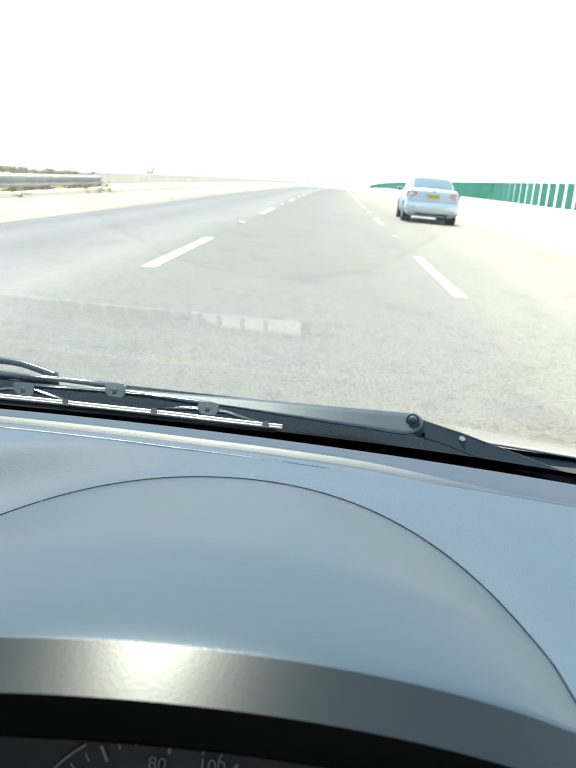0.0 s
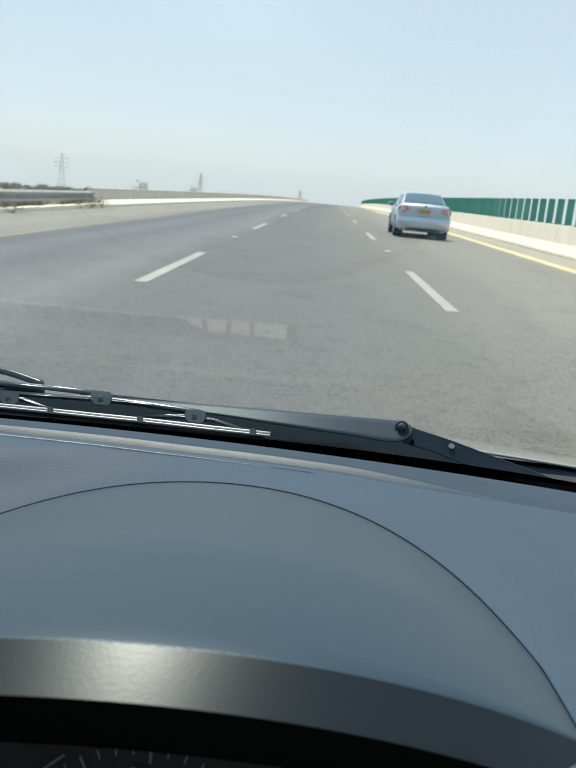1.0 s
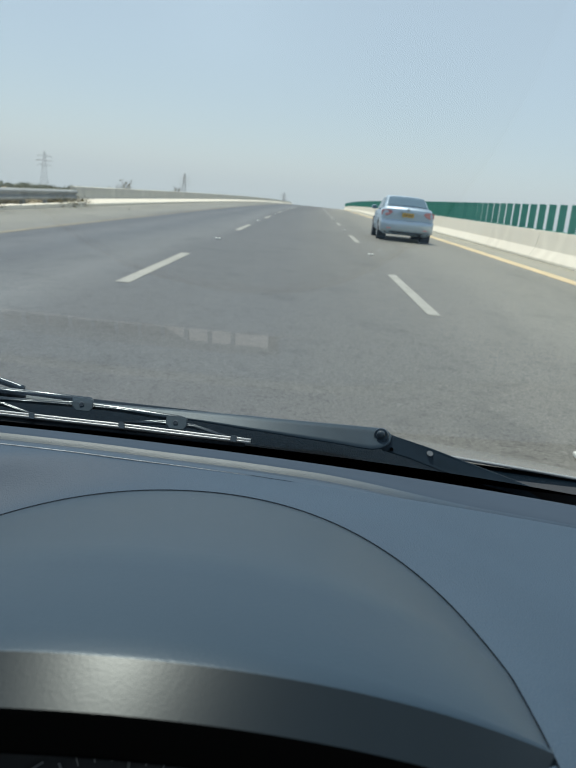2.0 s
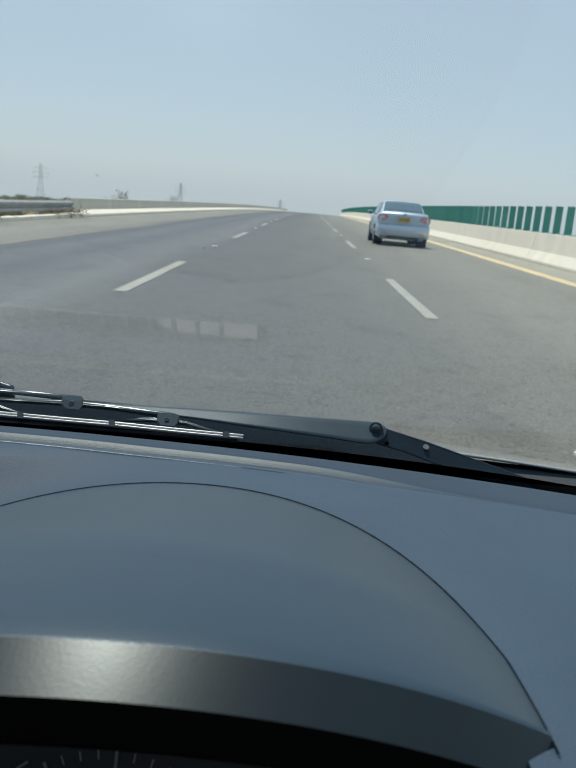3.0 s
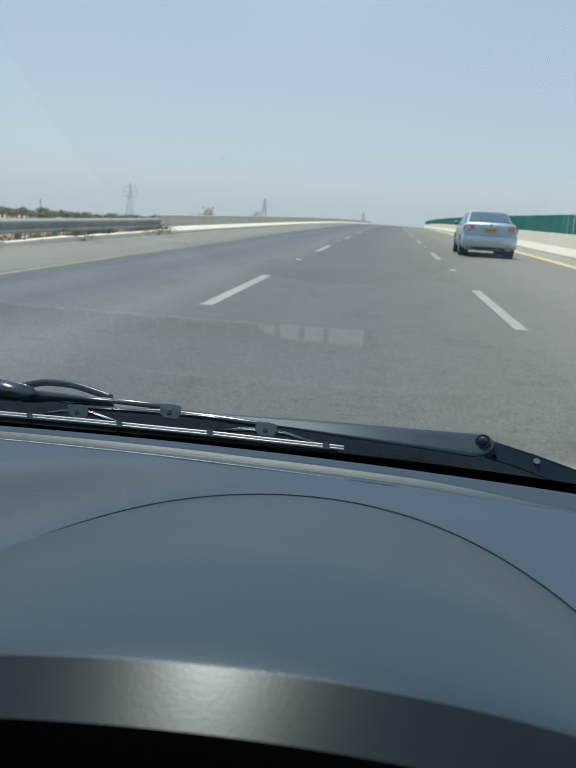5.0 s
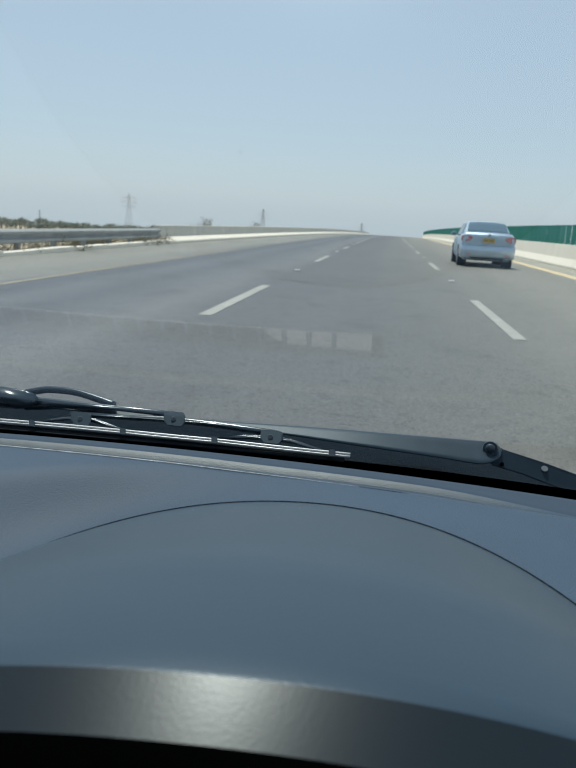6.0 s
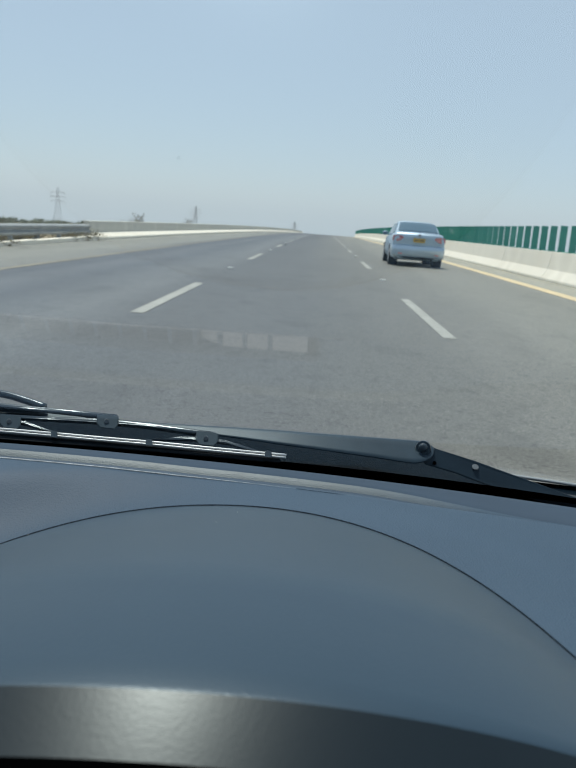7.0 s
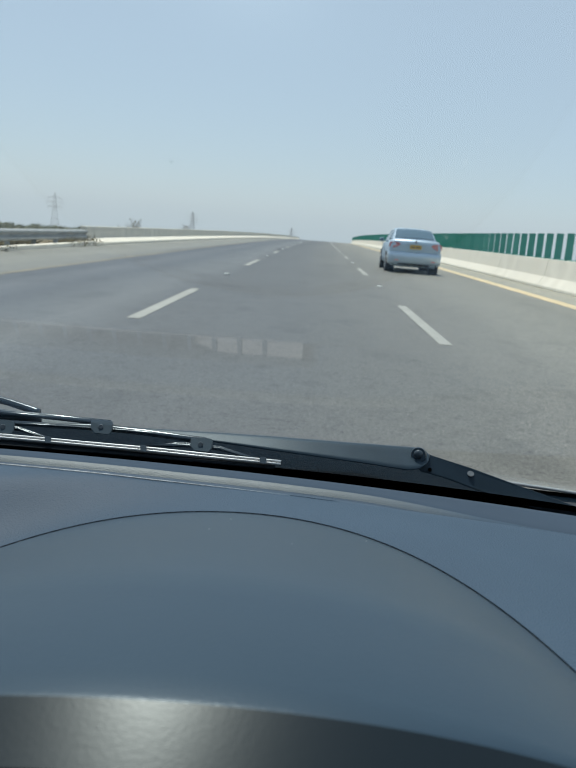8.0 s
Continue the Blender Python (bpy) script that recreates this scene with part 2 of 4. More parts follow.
M_CAP = material("glossy_cap_enamel", (0.03, 0.048, 0.064), 0.32, spec=0.6, vary=0.08, scale=40, bump=0)
M_BASE = material("dark_wiper_enamel", (0.019, 0.034, 0.049), 0.5, spec=0.12, vary=0.15, scale=40, fine=900, bump=0.15, depth=0.0003)
M_CHROME = material("wiper_rail_steel", (0.66, 0.67, 0.67), 0.36, metal=0.2, vary=0.05, scale=40, bump=0)
M_RUBBER = material("rubber", (0.006, 0.010, 0.014), 0.8, vary=0.1, scale=40, fine=300, bump=0.1, spec=0.2)
M_PAINT = material("silver_blue_paint", (0.42, 0.52, 0.61), 0.52, metal=0.5, vary=0.03, scale=3, bump=0, coat=0.06)
M_BONNET = material("grey_car_paint", (0.30, 0.31, 0.315), 0.25, metal=0.2, vary=0.03, scale=3, bump=0, coat=0.8)
M_GLOSS = material("glossy_black_enamel", (0.010, 0.018, 0.027), 0.24, spec=0.7, vary=0.08, scale=40, fine=700, bump=0.15, depth=0.0003, gloss_tint=(0.8, 0.93, 1.0))
M_BUMPER = material("glossy_bumper_paint", (0.42, 0.52, 0.61), 0.2, metal=0.5, vary=0.03, scale=3, bump=0, coat=0.8)
M_CARGLASS = material("dark_car_glass", (0.10, 0.16, 0.21), 0.14, vary=0.02, scale=3, bump=0, spec=0.3)
M_RED = material("tail_lamp_red", (0.48, 0.17, 0.17), 0.18, vary=0.05, scale=8, bump=0, coat=0.8)
M_CLEAR = material("clear_lamp", (0.60, 0.28, 0.28), 0.2, vary=0.05, scale=8, bump=0, coat=0.5)
M_CLIP = material("grey_clip_enamel", (0.024, 0.040, 0.054), 0.4, spec=0.3, vary=0.15, scale=60, fine=900, bump=0.1, depth=0.0003, gloss_tint=(0.75, 0.9, 1.0))
# pale colour stands in for the highlight along the trough's edge
M_GLINT = material("glint_edge_plastic", (0.36, 0.38, 0.39), 0.6, vary=0.45, scale=260, bump=0, spec=0.3)
M_RIVET = material("worn_rivet", (0.11, 0.128, 0.145), 0.6, vary=0.12, scale=300, bump=0, spec=0.2)
M_SEAM = material("seam_shadow_gap", (0.005, 0.008, 0.012), 0.9, vary=0.1, scale=30, bump=0, spec=0.05)
M_PLATE = material("yellow_plate", (0.55, 0.36, 0.06), 0.5, vary=0.05, scale=8, bump=0)
M_DARK = material("dark_underbody", (0.012, 0.012, 0.013), 0.8, vary=0.1, scale=5, bump=0)
M_ALLOY = material("alloy", (0.30, 0.31, 0.32), 0.55, metal=0.4, vary=0.05, scale=9, bump=0)
# leaves lightened and greyed for the haze of distance
M_LEAF = material("haze_paled_leaves", (0.27, 0.29, 0.22), 0.85, vary=0.3, scale=0.4, fine=6, bump=0.2, depth=0.05)
M_BARK = material("bark", (0.14, 0.11, 0.08), 0.9, vary=0.2, scale=3, fine=30, bump=0.4, depth=0.02)
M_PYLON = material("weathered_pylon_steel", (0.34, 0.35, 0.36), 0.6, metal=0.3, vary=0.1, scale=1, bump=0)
M_LINER = material("roof_lining", (0.11, 0.112, 0.118), 0.95, vary=0.05, scale=20, fine=400, bump=0.2, depth=0.001)
M_STUD = material("white_stud", (0.70, 0.70, 0.66), 0.5, vary=0.1, scale=20, bump=0)
M_INK = material("white_dial_ink", (0.17, 0.18, 0.19), 0.6, vary=0.03, scale=30, bump=0)
M_DIAL = material("dial_face", (0.018, 0.021, 0.025), 0.6, vary=0.08, scale=30, bump=0)
M_CANOPY = material("orange_canopy_sheet", (0.55, 0.30, 0.12), 0.6, vary=0.1, scale=2, fine=20, bump=0.1)
M_GREENSTEEL = material("dark_green_steel", (0.03, 0.13, 0.12), 0.5, vary=0.1, scale=3, bump=0)
M_DUST = bpy.data.materials.new("water_mark")
M_DUST.use_nodes = True
_t = M_DUST.node_tree
_tl, _tr, _mx = _t.nodes.new("ShaderNodeBsdfTranslucent"), _t.nodes.new("ShaderNodeBsdfTransparent"), _t.nodes.new("ShaderNodeMixShader")
_tl.inputs[0].default_value = (0.8, 0.8, 0.78, 1)
_mx.inputs[0].default_value = 0.15
_t.links.new(_tr.outputs[0], _mx.inputs[1])
_t.links.new(_tl.outputs[0], _mx.inputs[2])
_t.links.new(_mx.outputs[0], _t.nodes["Material Output"].inputs[0])
M_WIND = glass_material("windscreen_glass", (0.93, 0.96, 0.955), 0.215, rough=0.05)


# ---- mesh helpers ----
def part(name, bm, mat, parent=None, label="", smooth=False):
    me = bpy.data.meshes.new(name)
    bm.normal_update()
    bm.to_mesh(me)
    bm.free()
    if smooth:
        for p in me.polygons:
            p.use_smooth = True
    me.materials.append(mat)
    ob = new(name, me)
    if parent is not None:
        ob.parent = parent
    if label:
        ob["label"] = label
    return ob


def thing(name, label, category, group="", m=None, kind=""):
    ob = new(name)
    ob.empty_display_size = 0.2
    if m is not None:
        ob.matrix_world = m
    return tagged(ob, label, category, group, kind)


def add_box(bm, lo, hi, bevel=0.0):
    ret = bmesh.ops.create_cube(bm, size=1.0)
    vs = ret["verts"]
    for v in vs:
        v.co = Vector([lo[i] + (v.co[i] + 0.5) * (hi[i] - lo[i]) for i in range(3)])
    if bevel:
        es = list({e for v in vs for e in v.link_edges})
        bmesh.ops.bevel(bm, geom=es, offset=bevel, segments=2, profile=0.6, affect="EDGES")
    return bm


def box(lo, hi, bevel=0.0):
    return add_box(bmesh.new(), lo, hi, bevel)


def add_cyl(bm, a, b, r, r2=None, n=12):
    a, b = Vector(a), Vector(b)
    d = b - a
    m = Matrix.Translation((a + b) / 2) @ d.to_track_quat("Z", "Y").to_matrix().to_4x4()
    bmesh.ops.create_cone(bm, cap_ends=True, segments=n, radius1=r, radius2=r if r2 is None else r2, depth=d.length, matrix=m)
    return bm


def cyl(a, b, r, r2=None, n=12):
    return add_cyl(bmesh.new(), a, b, r, r2, n)


def grid_mesh(xs, ys, fn, bm=None):
    """A sheet over xs and ys; fn gives the place."""
    bm = bm or bmesh.new()
    rows = [[bm.verts.new(fn(x, y)) for x in xs] for y in ys]
    for j in range(len(ys) - 1):
        for i in range(len(xs) - 1):
            bm.faces.new((rows[j][i], rows[j][i + 1], rows[j + 1][i + 1], rows[j + 1][i]))
    return bm


def loft(sections, closed=True, caps=True):
    bm = bmesh.new()
    rings = [[bm.verts.new(p) for p in s] for s in sections]
    n = len(rings[0])
    for a, b in zip(rings, rings[1:]):
        for i in range(n if closed else n - 1):
            j = (i + 1) % n
            bm.faces.new((a[i], a[j], b[j], b[i]))
    if caps and closed:
        bm.faces.new(rings[0][::-1])
        bm.faces.new(rings[-1])
    bmesh.ops.recalc_face_normals(bm, faces=bm.faces)
    return bm


def prism(outline, y0, y1):
    """An outline in x, z pushed from y0 to y1."""
    return loft([[(x, y0, z) for x, z in outline], [(x, y1, z) for x, z in outline]])


def span(a, b, n):
    return [a + (b - a) * i / (n - 1) for i in range(n)]


# ---- lie of the road ----
def bend(y):
    return -0.029 * y + max(y, 0.0) ** 2 / 15000.0


def rise(y):
    y = max(y, 0.0)
    return 0.11 - 0.0135 * y - y * y / 33000.0


def along(x, y, z=0.0):
    """A place on the road: x metres beside the cabin's line, y metres ahead."""
    return Vector((x + bend(y), y, rise(y) + z))


def on_road(x, y, z=0.0):
    """A pose on the road that follows its bend and rise."""
    a, b = along(x, y - 0.5, z), along(x, y + 0.5, z)
    d = b - a
    return Matrix.Translation(along(x, y, z)) @ pose(0, 0, 0, math.degrees(math.atan2(d.z, d.y)), 0, -math.degrees(math.atan2(d.x, d.y)))


LEFT_LINE, RIGHT_LINE, INNER_LINE, OUTER_LINE = -1.93, 1.54, 5.42, -5.2
RIGHT_TOE, LEFT_FACE = 6.75, -8.25
YS = [-60, -30, -15, -5] + span(0, 60, 25) + span(65, 200, 28) + span(210, 420, 22)

road = part("road", grid_mesh(span(-8.8, 8.0, 25), YS, lambda x, y: along(x, y)), M_ASPHALT, smooth=True)
tagged(road, "worn grey asphalt motorway with faded markings", "road", kind="structure")


def land(x, y):
    r = math.hypot(x, y)
    near = min(1.0, max(0.0, (abs(x - bend(min(y, 400))) - 8.0) / 12.0))
    base = rise(min(y, 420)) - 0.12
    far = -0.6 - 0.034 * r
    z = base + (far - base) * near if y < 420 else far - 4
    if y >= 100:
        z = min(z, base - 0.3)
    return (x, y, z + (noise.noise((x * 0.03, y * 0.03, 0)) * 0.5 if near > 0.9 else 0) - 0.05)


gx = [-5000, -2500, -1200, -600, -300, -150, -80, -40, -24, -16, -12, -9] + span(-8, 8, 9) + [10, 14, 20, 40, 80, 150, 300, 600, 1200, 2500, 5000]
gy = [-3000, -1000, -300, -100, -40, 0, 20, 40, 60, 80, 100, 130, 160, 200, 250, 300, 360, 419, 425, 600, 900, 1500, 2500, 5000]
ground = part("ground", grid_mesh(gx, gy, land), M_SOIL, smooth=True)
tagged(ground, "flat dry sandy land with scrub", "ground", kind="structure")


# ---- dashboard ----
XC = -0.0332


def roll(t):
    """Rise of the hood towards the driver, rounding over level at its lip."""
    return 0.0047 * (t + t * t - t ** 3)


def hood_z(x, y):
    u = x - XC
    top = 1.1098 - 0.3897 * (y - 0.15) ** 1.34 if y > 0.2 else 1.1027 + roll(min(1.0, (0.2 - y) / 0.066))
    front = 1 - smooth01(0.12, 0.25, y)
    return top + 0.0926 * u - 0.4 * math.tanh(((1.650 + 0.015 * front) * u * u + (14.82 + -7.04 * front) * u ** 4) / 0.4)


def smooth01(a, b, v):
    v = min(1.0, max(0.0, (v - a) / (b - a)))
    return v * v * (3 - 2 * v)


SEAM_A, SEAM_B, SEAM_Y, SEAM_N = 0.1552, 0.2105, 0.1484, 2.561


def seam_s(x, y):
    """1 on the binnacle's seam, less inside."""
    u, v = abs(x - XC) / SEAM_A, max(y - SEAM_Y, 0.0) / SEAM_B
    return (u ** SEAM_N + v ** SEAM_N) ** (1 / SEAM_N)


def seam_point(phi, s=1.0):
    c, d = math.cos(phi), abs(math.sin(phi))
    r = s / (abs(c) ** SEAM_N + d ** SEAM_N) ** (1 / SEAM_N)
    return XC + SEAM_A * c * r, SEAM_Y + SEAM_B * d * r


def edge_level(x):
    """Height of the pad's edge before the demister trough."""
    x = min(0.34, max(-0.40, x))
    return 1.0631 + -0.0287 * x + -0.1059 * x * x


def trim_level(x):
    """Height of the trim's far edge under the glass."""
    x = min(0.34, max(-0.40, x))
    return 1.0281 + -0.0232 * x + -0.0910 * x * x


def pad_z(x, y):
    """The padded top: it starts flush with the binnacle's seam and runs out to a level edge before the glass."""
    s = seam_s(x, y)
    if s <= 1:
        return hood_z(x, y) - 0.0009 - 0.06 * (1 - s)
    at_seam = hood_z(XC + (x - XC) / s, SEAM_Y + (y - SEAM_Y) / s if y > SEAM_Y else y)
    level = edge_level(x) - 0.22 * max(y - 0.395, 0)
    k = smooth01(0.98, 1.5 - 0.32 * smooth01(0.28, 0.42, y), s)
    return at_seam * (1 - k) + level * k - 0.0009


dash = thing("dashboard", "dark blue-grey grained plastic dashboard under the windscreen", "dashboard")
PHI = [math.pi * (1 - k / 160) for k in range(161)]
# binnacle hood with a rolled lip
lip = [(0.0013, 0.0000), (0.0000, -0.0003), (-0.0030, -0.00158), (-0.0060, -0.00286), (-0.0090, -0.00414), (-0.0120, -0.00542), (-0.0150, -0.0067), (-0.0152, -0.0092), (-0.0148, -0.0147), (-0.0138, -0.0207)]


def lip_y(x):
    """The lip bows back towards both ends."""
    return 0.1313 + 1.012 * (x - XC) ** 2


def hood_point(phi, s):
    """s runs from the skirt under the seam (-1) over the top to the lip's underside."""
    x0, y0 = seam_point(phi)
    if s < 0:
        return (x0, y0, hood_z(x0, y0) - 0.003)
    front = XC - SEAM_A * (2 * phi / math.pi - 1)
    end = lip_y(front) + lip[0][0]
    y0 = max(y0, end + 0.0001)
    if s <= 20:
        t = s / 20
        x = x0 + (front - x0) * t
        return (x, y0 + (end - y0) * t, hood_z(x, y0 + (0.134 - y0) * t))
    dy, dz = lip[s - 20]
    return (front, lip_y(front) + dy, hood_z(front, 0.134) + dz + -0.0570 * (front - XC) ** 2 * min(1.0, (s - 20) / 6))


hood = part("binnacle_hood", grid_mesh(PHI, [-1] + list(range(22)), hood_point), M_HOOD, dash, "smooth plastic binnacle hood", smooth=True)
part("hood_lip", grid_mesh(PHI, list(range(21, 27)), hood_point), M_LIP, dash, "smooth edge of the hood, darkened for its shade", smooth=True)
# black stands in for the shade under lip and hood
part("lip_underside", grid_mesh(PHI, [26, 27, 28, 29], hood_point), M_FRIT_SHADE, dash, "underside of the lip, its shade put in as black", smooth=True)
BX = span(XC - 0.134, XC + 0.134, 30)
part("hood_underside", grid_mesh(BX, span(0, 1, 6), lambda x, s: (x, lip_y(x) - 0.0138 + 0.03 * s, hood_z(x, 0.134) - 0.0215 - 0.004 * s)), M_FRIT_SHADE, dash)
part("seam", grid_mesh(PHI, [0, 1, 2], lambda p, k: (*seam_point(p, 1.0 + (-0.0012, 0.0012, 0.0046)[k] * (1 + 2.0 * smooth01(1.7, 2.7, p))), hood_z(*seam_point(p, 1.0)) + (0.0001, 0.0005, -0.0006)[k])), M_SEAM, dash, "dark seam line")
TX = 0.0  # end of the demister trough


def trough(x):
    return smooth01(TX + 0.014, TX - 0.003, x)


PROFILE_Y = span(0.10, 0.389, 52) + [0.392, 0.3945, 0.3952, 0.3962, 0.3976, 0.410, 0.4195, 0.4220, 0.4240, 0.4256, 0.4300, 0.4330] + [0.434, 0.442, 0.450, 0.459] + span(0.4645, 0.4707, 7) + [0.4715, 0.4725, 0.474, 0.485, 0.50, 0.515, 0.5263, 0.5275, 0.531, 0.534]
BEAD_END = 0.15
PX = span(-0.75, -0.26, 30)[:-1] + span(-0.26, BEAD_END, 120)[:-1] + span(BEAD_END, 0.22, 20) + span(0.22, 0.62, 26)[1:]


def pad_point(x, y):
    g = trough(x)
    edge = pad_z(x, 0.395)
    low = edge - 0.0148
    far = trim_level(x)
    bead = low - 0.311 * (y - 0.434) if y <= 0.4645 else low - 0.0095 + 0.0040 * math.sin((y - 0.4645) / 0.0062 * 1.25) if y <= 0.4707 else low - 0.0057
    if y > 0.474:
        bead = low - 0.0057 + (far - low + 0.0057) * (y - 0.474) / 0.0523
    if y <= 0.395:
        z = pad_z(x, y)
    elif y < 0.4335:
        flat = edge + (low - edge) * (y - 0.395) / 0.039
        deep = 0.965
        k = smooth01(0.395, 0.3976, y) * (1 - smooth01(0.4195, 0.4256, y))
        z = flat + (deep - flat) * k * g
    else:
        z = bead
    if y > 0.5263:
        z -= (y - 0.5263) * 2.5
    # towards the door the bead swings away from the glass
    swing = 0.017 * smooth01(0.04, 0.17, x) * (smooth01(0.395, 0.4645, y) if y < 0.467 else 1 - smooth01(0.4707, 0.526, y))
    return (x, y - swing, z)


near = [y for y in PROFILE_Y if y <= 0.4656]
rim = [y for y in PROFILE_Y if 0.4655 <= y <= 0.4707001]
part("pad_rim", grid_mesh([x for x in PX if x >= BEAD_END], rim, pad_point), M_PAD, dash, smooth=True)
part("bead_strip", grid_mesh([x for x in PX if x <= BEAD_END], rim, pad_point), M_BEAD, dash, "grained bead along the edge, highlight put into its paler colour", smooth=True)
bm = grid_mesh(PX, near, pad_point)
bmesh.ops.delete(bm, geom=[f for f in bm.faces if seam_s(f.calc_center_median().x, f.calc_center_median().y) < 0.93 and f.calc_center_median().y < 0.36], context="FACES")
part("pad", bm, M_PAD, dash, "grained plastic pad", smooth=True)
# thin edge highlight in pale colour before the demister trough, ending in a dark groove
for x0, x1, r0, mat, note in ((-0.45, 0.006, 0.0004, M_GLINT, "edge with a painted highlight"), (0.006, 0.034, 0.00015, M_TRIM, "dark groove")):
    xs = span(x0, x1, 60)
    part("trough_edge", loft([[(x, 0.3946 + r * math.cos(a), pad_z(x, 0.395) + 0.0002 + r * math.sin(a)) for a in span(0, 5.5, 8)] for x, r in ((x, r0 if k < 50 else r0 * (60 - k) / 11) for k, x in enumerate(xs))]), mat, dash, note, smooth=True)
part("edge_trim", grid_mesh(PX, [y for y in PROFILE_Y if y >= 0.4706], pad_point), M_TRIM, dash, "matt plastic trim under the glass", smooth=True)
bm = bmesh.new()
slat_x = -0.62
while slat_x < TX - 0.004:
    add_box(bm, (slat_x - 0.0013, 0.3972, 0.99), (slat_x + 0.0013, 0.4225, 1.0485))
    slat_x += 0.0158
part("demister_duct", grid_mesh(span(-0.62, TX + 0.004, 60), [0.3960, 0.405, 0.415, 0.4235], lambda x, y: (x, y, 0.980 + 0.066 * smooth01(-0.145, -0.045, x))), M_DUCT, dash, "grey duct floor")
part("demister_slats", bm, M_TRIM, dash, "row of thin demister slats")
# sides that drop down to the floor
for x0, x1 in ((-0.75, XC - 0.137), (XC + 0.137, 0.62)):
    part("fascia", grid_mesh(span(x0, x1, 20), span(0, 1, 6), lambda x, k: (x, 0.10 + 0.02 * k, pad_z(x, 0.101) - 0.5 * k)), M_BLACK, dash)
for x0 in (XC - 0.134, XC + 0.132):
    part("binnacle_wall", box((x0, 0.14, 0.80), (x0 + 0.002, 0.30, 0.985)), M_BLACK, dash)
part("binnacle_back", box((XC - 0.134, 0.298, 0.80), (XC + 0.134, 0.30, 0.985)), M_BLACK, dash)



def enamel_top(x):
    """Upper edge of the enamel band; the glass's foot bows away from the driver."""
    return 0.567 + 0.68 * max(0.0, min(x, 0.38) + 0.02) ** 2


def gap_cover_section(x):
    y, z = enamel_top(x) + 0.03, min(0.998, 1.320 - 0.525 * (enamel_top(x) + 0.03) - 0.004)
    return [(x, 0.531, z), (x, y, z), (x, y, z - 0.013), (x, 0.531, z - 0.013)]


# added black panel hides the sunlit road from the glass's reflection
part("gap_cover", loft([gap_cover_section(x) for x in span(-1.05, 0.42, 40)]), M_FRIT_SHADE, dash, "black panel added to close the gap under the glass edge")
# unseen bulkhead, added to keep out light from below
firewall = part("firewall", box((-1.08, 0.64, 0.25), (0.62, 0.66, 0.984)), M_BLACK)
tagged(firewall, "unseen dark bulkhead added behind the dashboard", "bulkhead", kind="structure")

# bits of dust on the hood
bm = bmesh.new()
rng = random.Random(17)
for k in range(14):
    x, y = XC + rng.uniform(-0.10, 0.12), rng.uniform(0.26, 0.34)
    if seam_s(x, y) < 0.97:
        bmesh.ops.create_icosphere(bm, subdivisions=1, radius=rng.uniform(0.00009, 0.0002), matrix=Matrix.Translation((x, y, hood_z(x, y) + 0.0001)))
tagged(part("dust", bm, M_STUD), "pale bits of dust lying on the binnacle hood", "dust", kind="stuff")

# ---- instrument cluster ----
cluster = thing("instrument_cluster", "black instrument cluster with white figures under the hood", "gauge")


def dial_point(x, h):
    """A place on the tilted dial face: x across, h up along the face."""
    return Vector((x, 0.235 + 0.28 * (h - 0.98), h))


part("dial_face", grid_mesh([-0.15, 0.09], [0.84, 1.0], lambda x, h: dial_point(x, h) + Vector((0, 0.002, 0))), M_DIAL, cluster)
DC = (-0.0256, 0.9238)
RIM = 0.0641
bm = bmesh.new()
for k in range(33):
    a = radians(205 - k * 7.2)
    big = k % 4 == 0
    r0, r1, w = RIM - (0.0075 if big else 0.0040), RIM, 0.0007 if big else 0.0004
    d, n = Vector((math.cos(a), 0, math.sin(a))), Vector((-math.sin(a), 0, math.cos(a)))
    vs = []
    for r, sgn in ((r0, -1), (r1, -1), (r1, 1), (r0, 1)):
        q = d * r + n * w * sgn
        vs.append(bm.verts.new(dial_point(DC[0] + q.x, DC[1] + q.z)))
    bm.faces.new(vs)
part("dial_ticks", bm, M_INK, cluster, "white scale ticks")
bm = bmesh.new()
vs = [[], []]
for k in range(24):
    a = radians(163 - k * 1.7)
    for j, r in enumerate((RIM + 0.0025, RIM + 0.0037)):
        vs[j].append(bm.verts.new(dial_point(DC[0] + r * math.cos(a), DC[1] + r * math.sin(a))))
for k in range(23):
    bm.faces.new((vs[0][k], vs[0][k + 1], vs[1][k + 1], vs[1][k]))
part("dial_arc", bm, M_INK, cluster, "white scale arc")


def figures(text, x, h, size):
    cu = bpy.data.curves.new("figures", "FONT")
    cu.body, cu.size, cu.align_x, cu.align_y = text, size, "CENTER", "CENTER"
    cu.extrude = 0.0001
    tmp = new("tmp", cu)
    me = bpy.data.meshes.new_from_object(tmp.evaluated_get(bpy.context.evaluated_depsgraph_get()))
    bpy.data.objects.remove(tmp)
    me.materials.append(M_INK)
    ob = new("dial_figures", me)
    ob.matrix_world = Matrix.Translation(dial_point(x, h) - Vector((0, 0.001, 0))) @ pose(0, 0, 0, 90 - 15.6)
    ob.parent = cluster
    ob["label"] = "white figures " + text


figures("80", -0.0301, 0.9760, 0.0085)
figures("100", -0.0057, 0.9780, 0.0085)


# ---- windscreen ----
def glass_z(y):
    return 1.320 - 0.525 * y


screen = thing("windscreen", "raked clear laminated windscreen with a black enamel border", "windscreen")
def screen_point(x, y):
    return (x, y, glass_z(y))


pane = part("pane", grid_mesh(span(-1.05, 0.40, 24), span(-0.20, 0.66, 24), screen_point), M_WIND, screen, smooth=True)
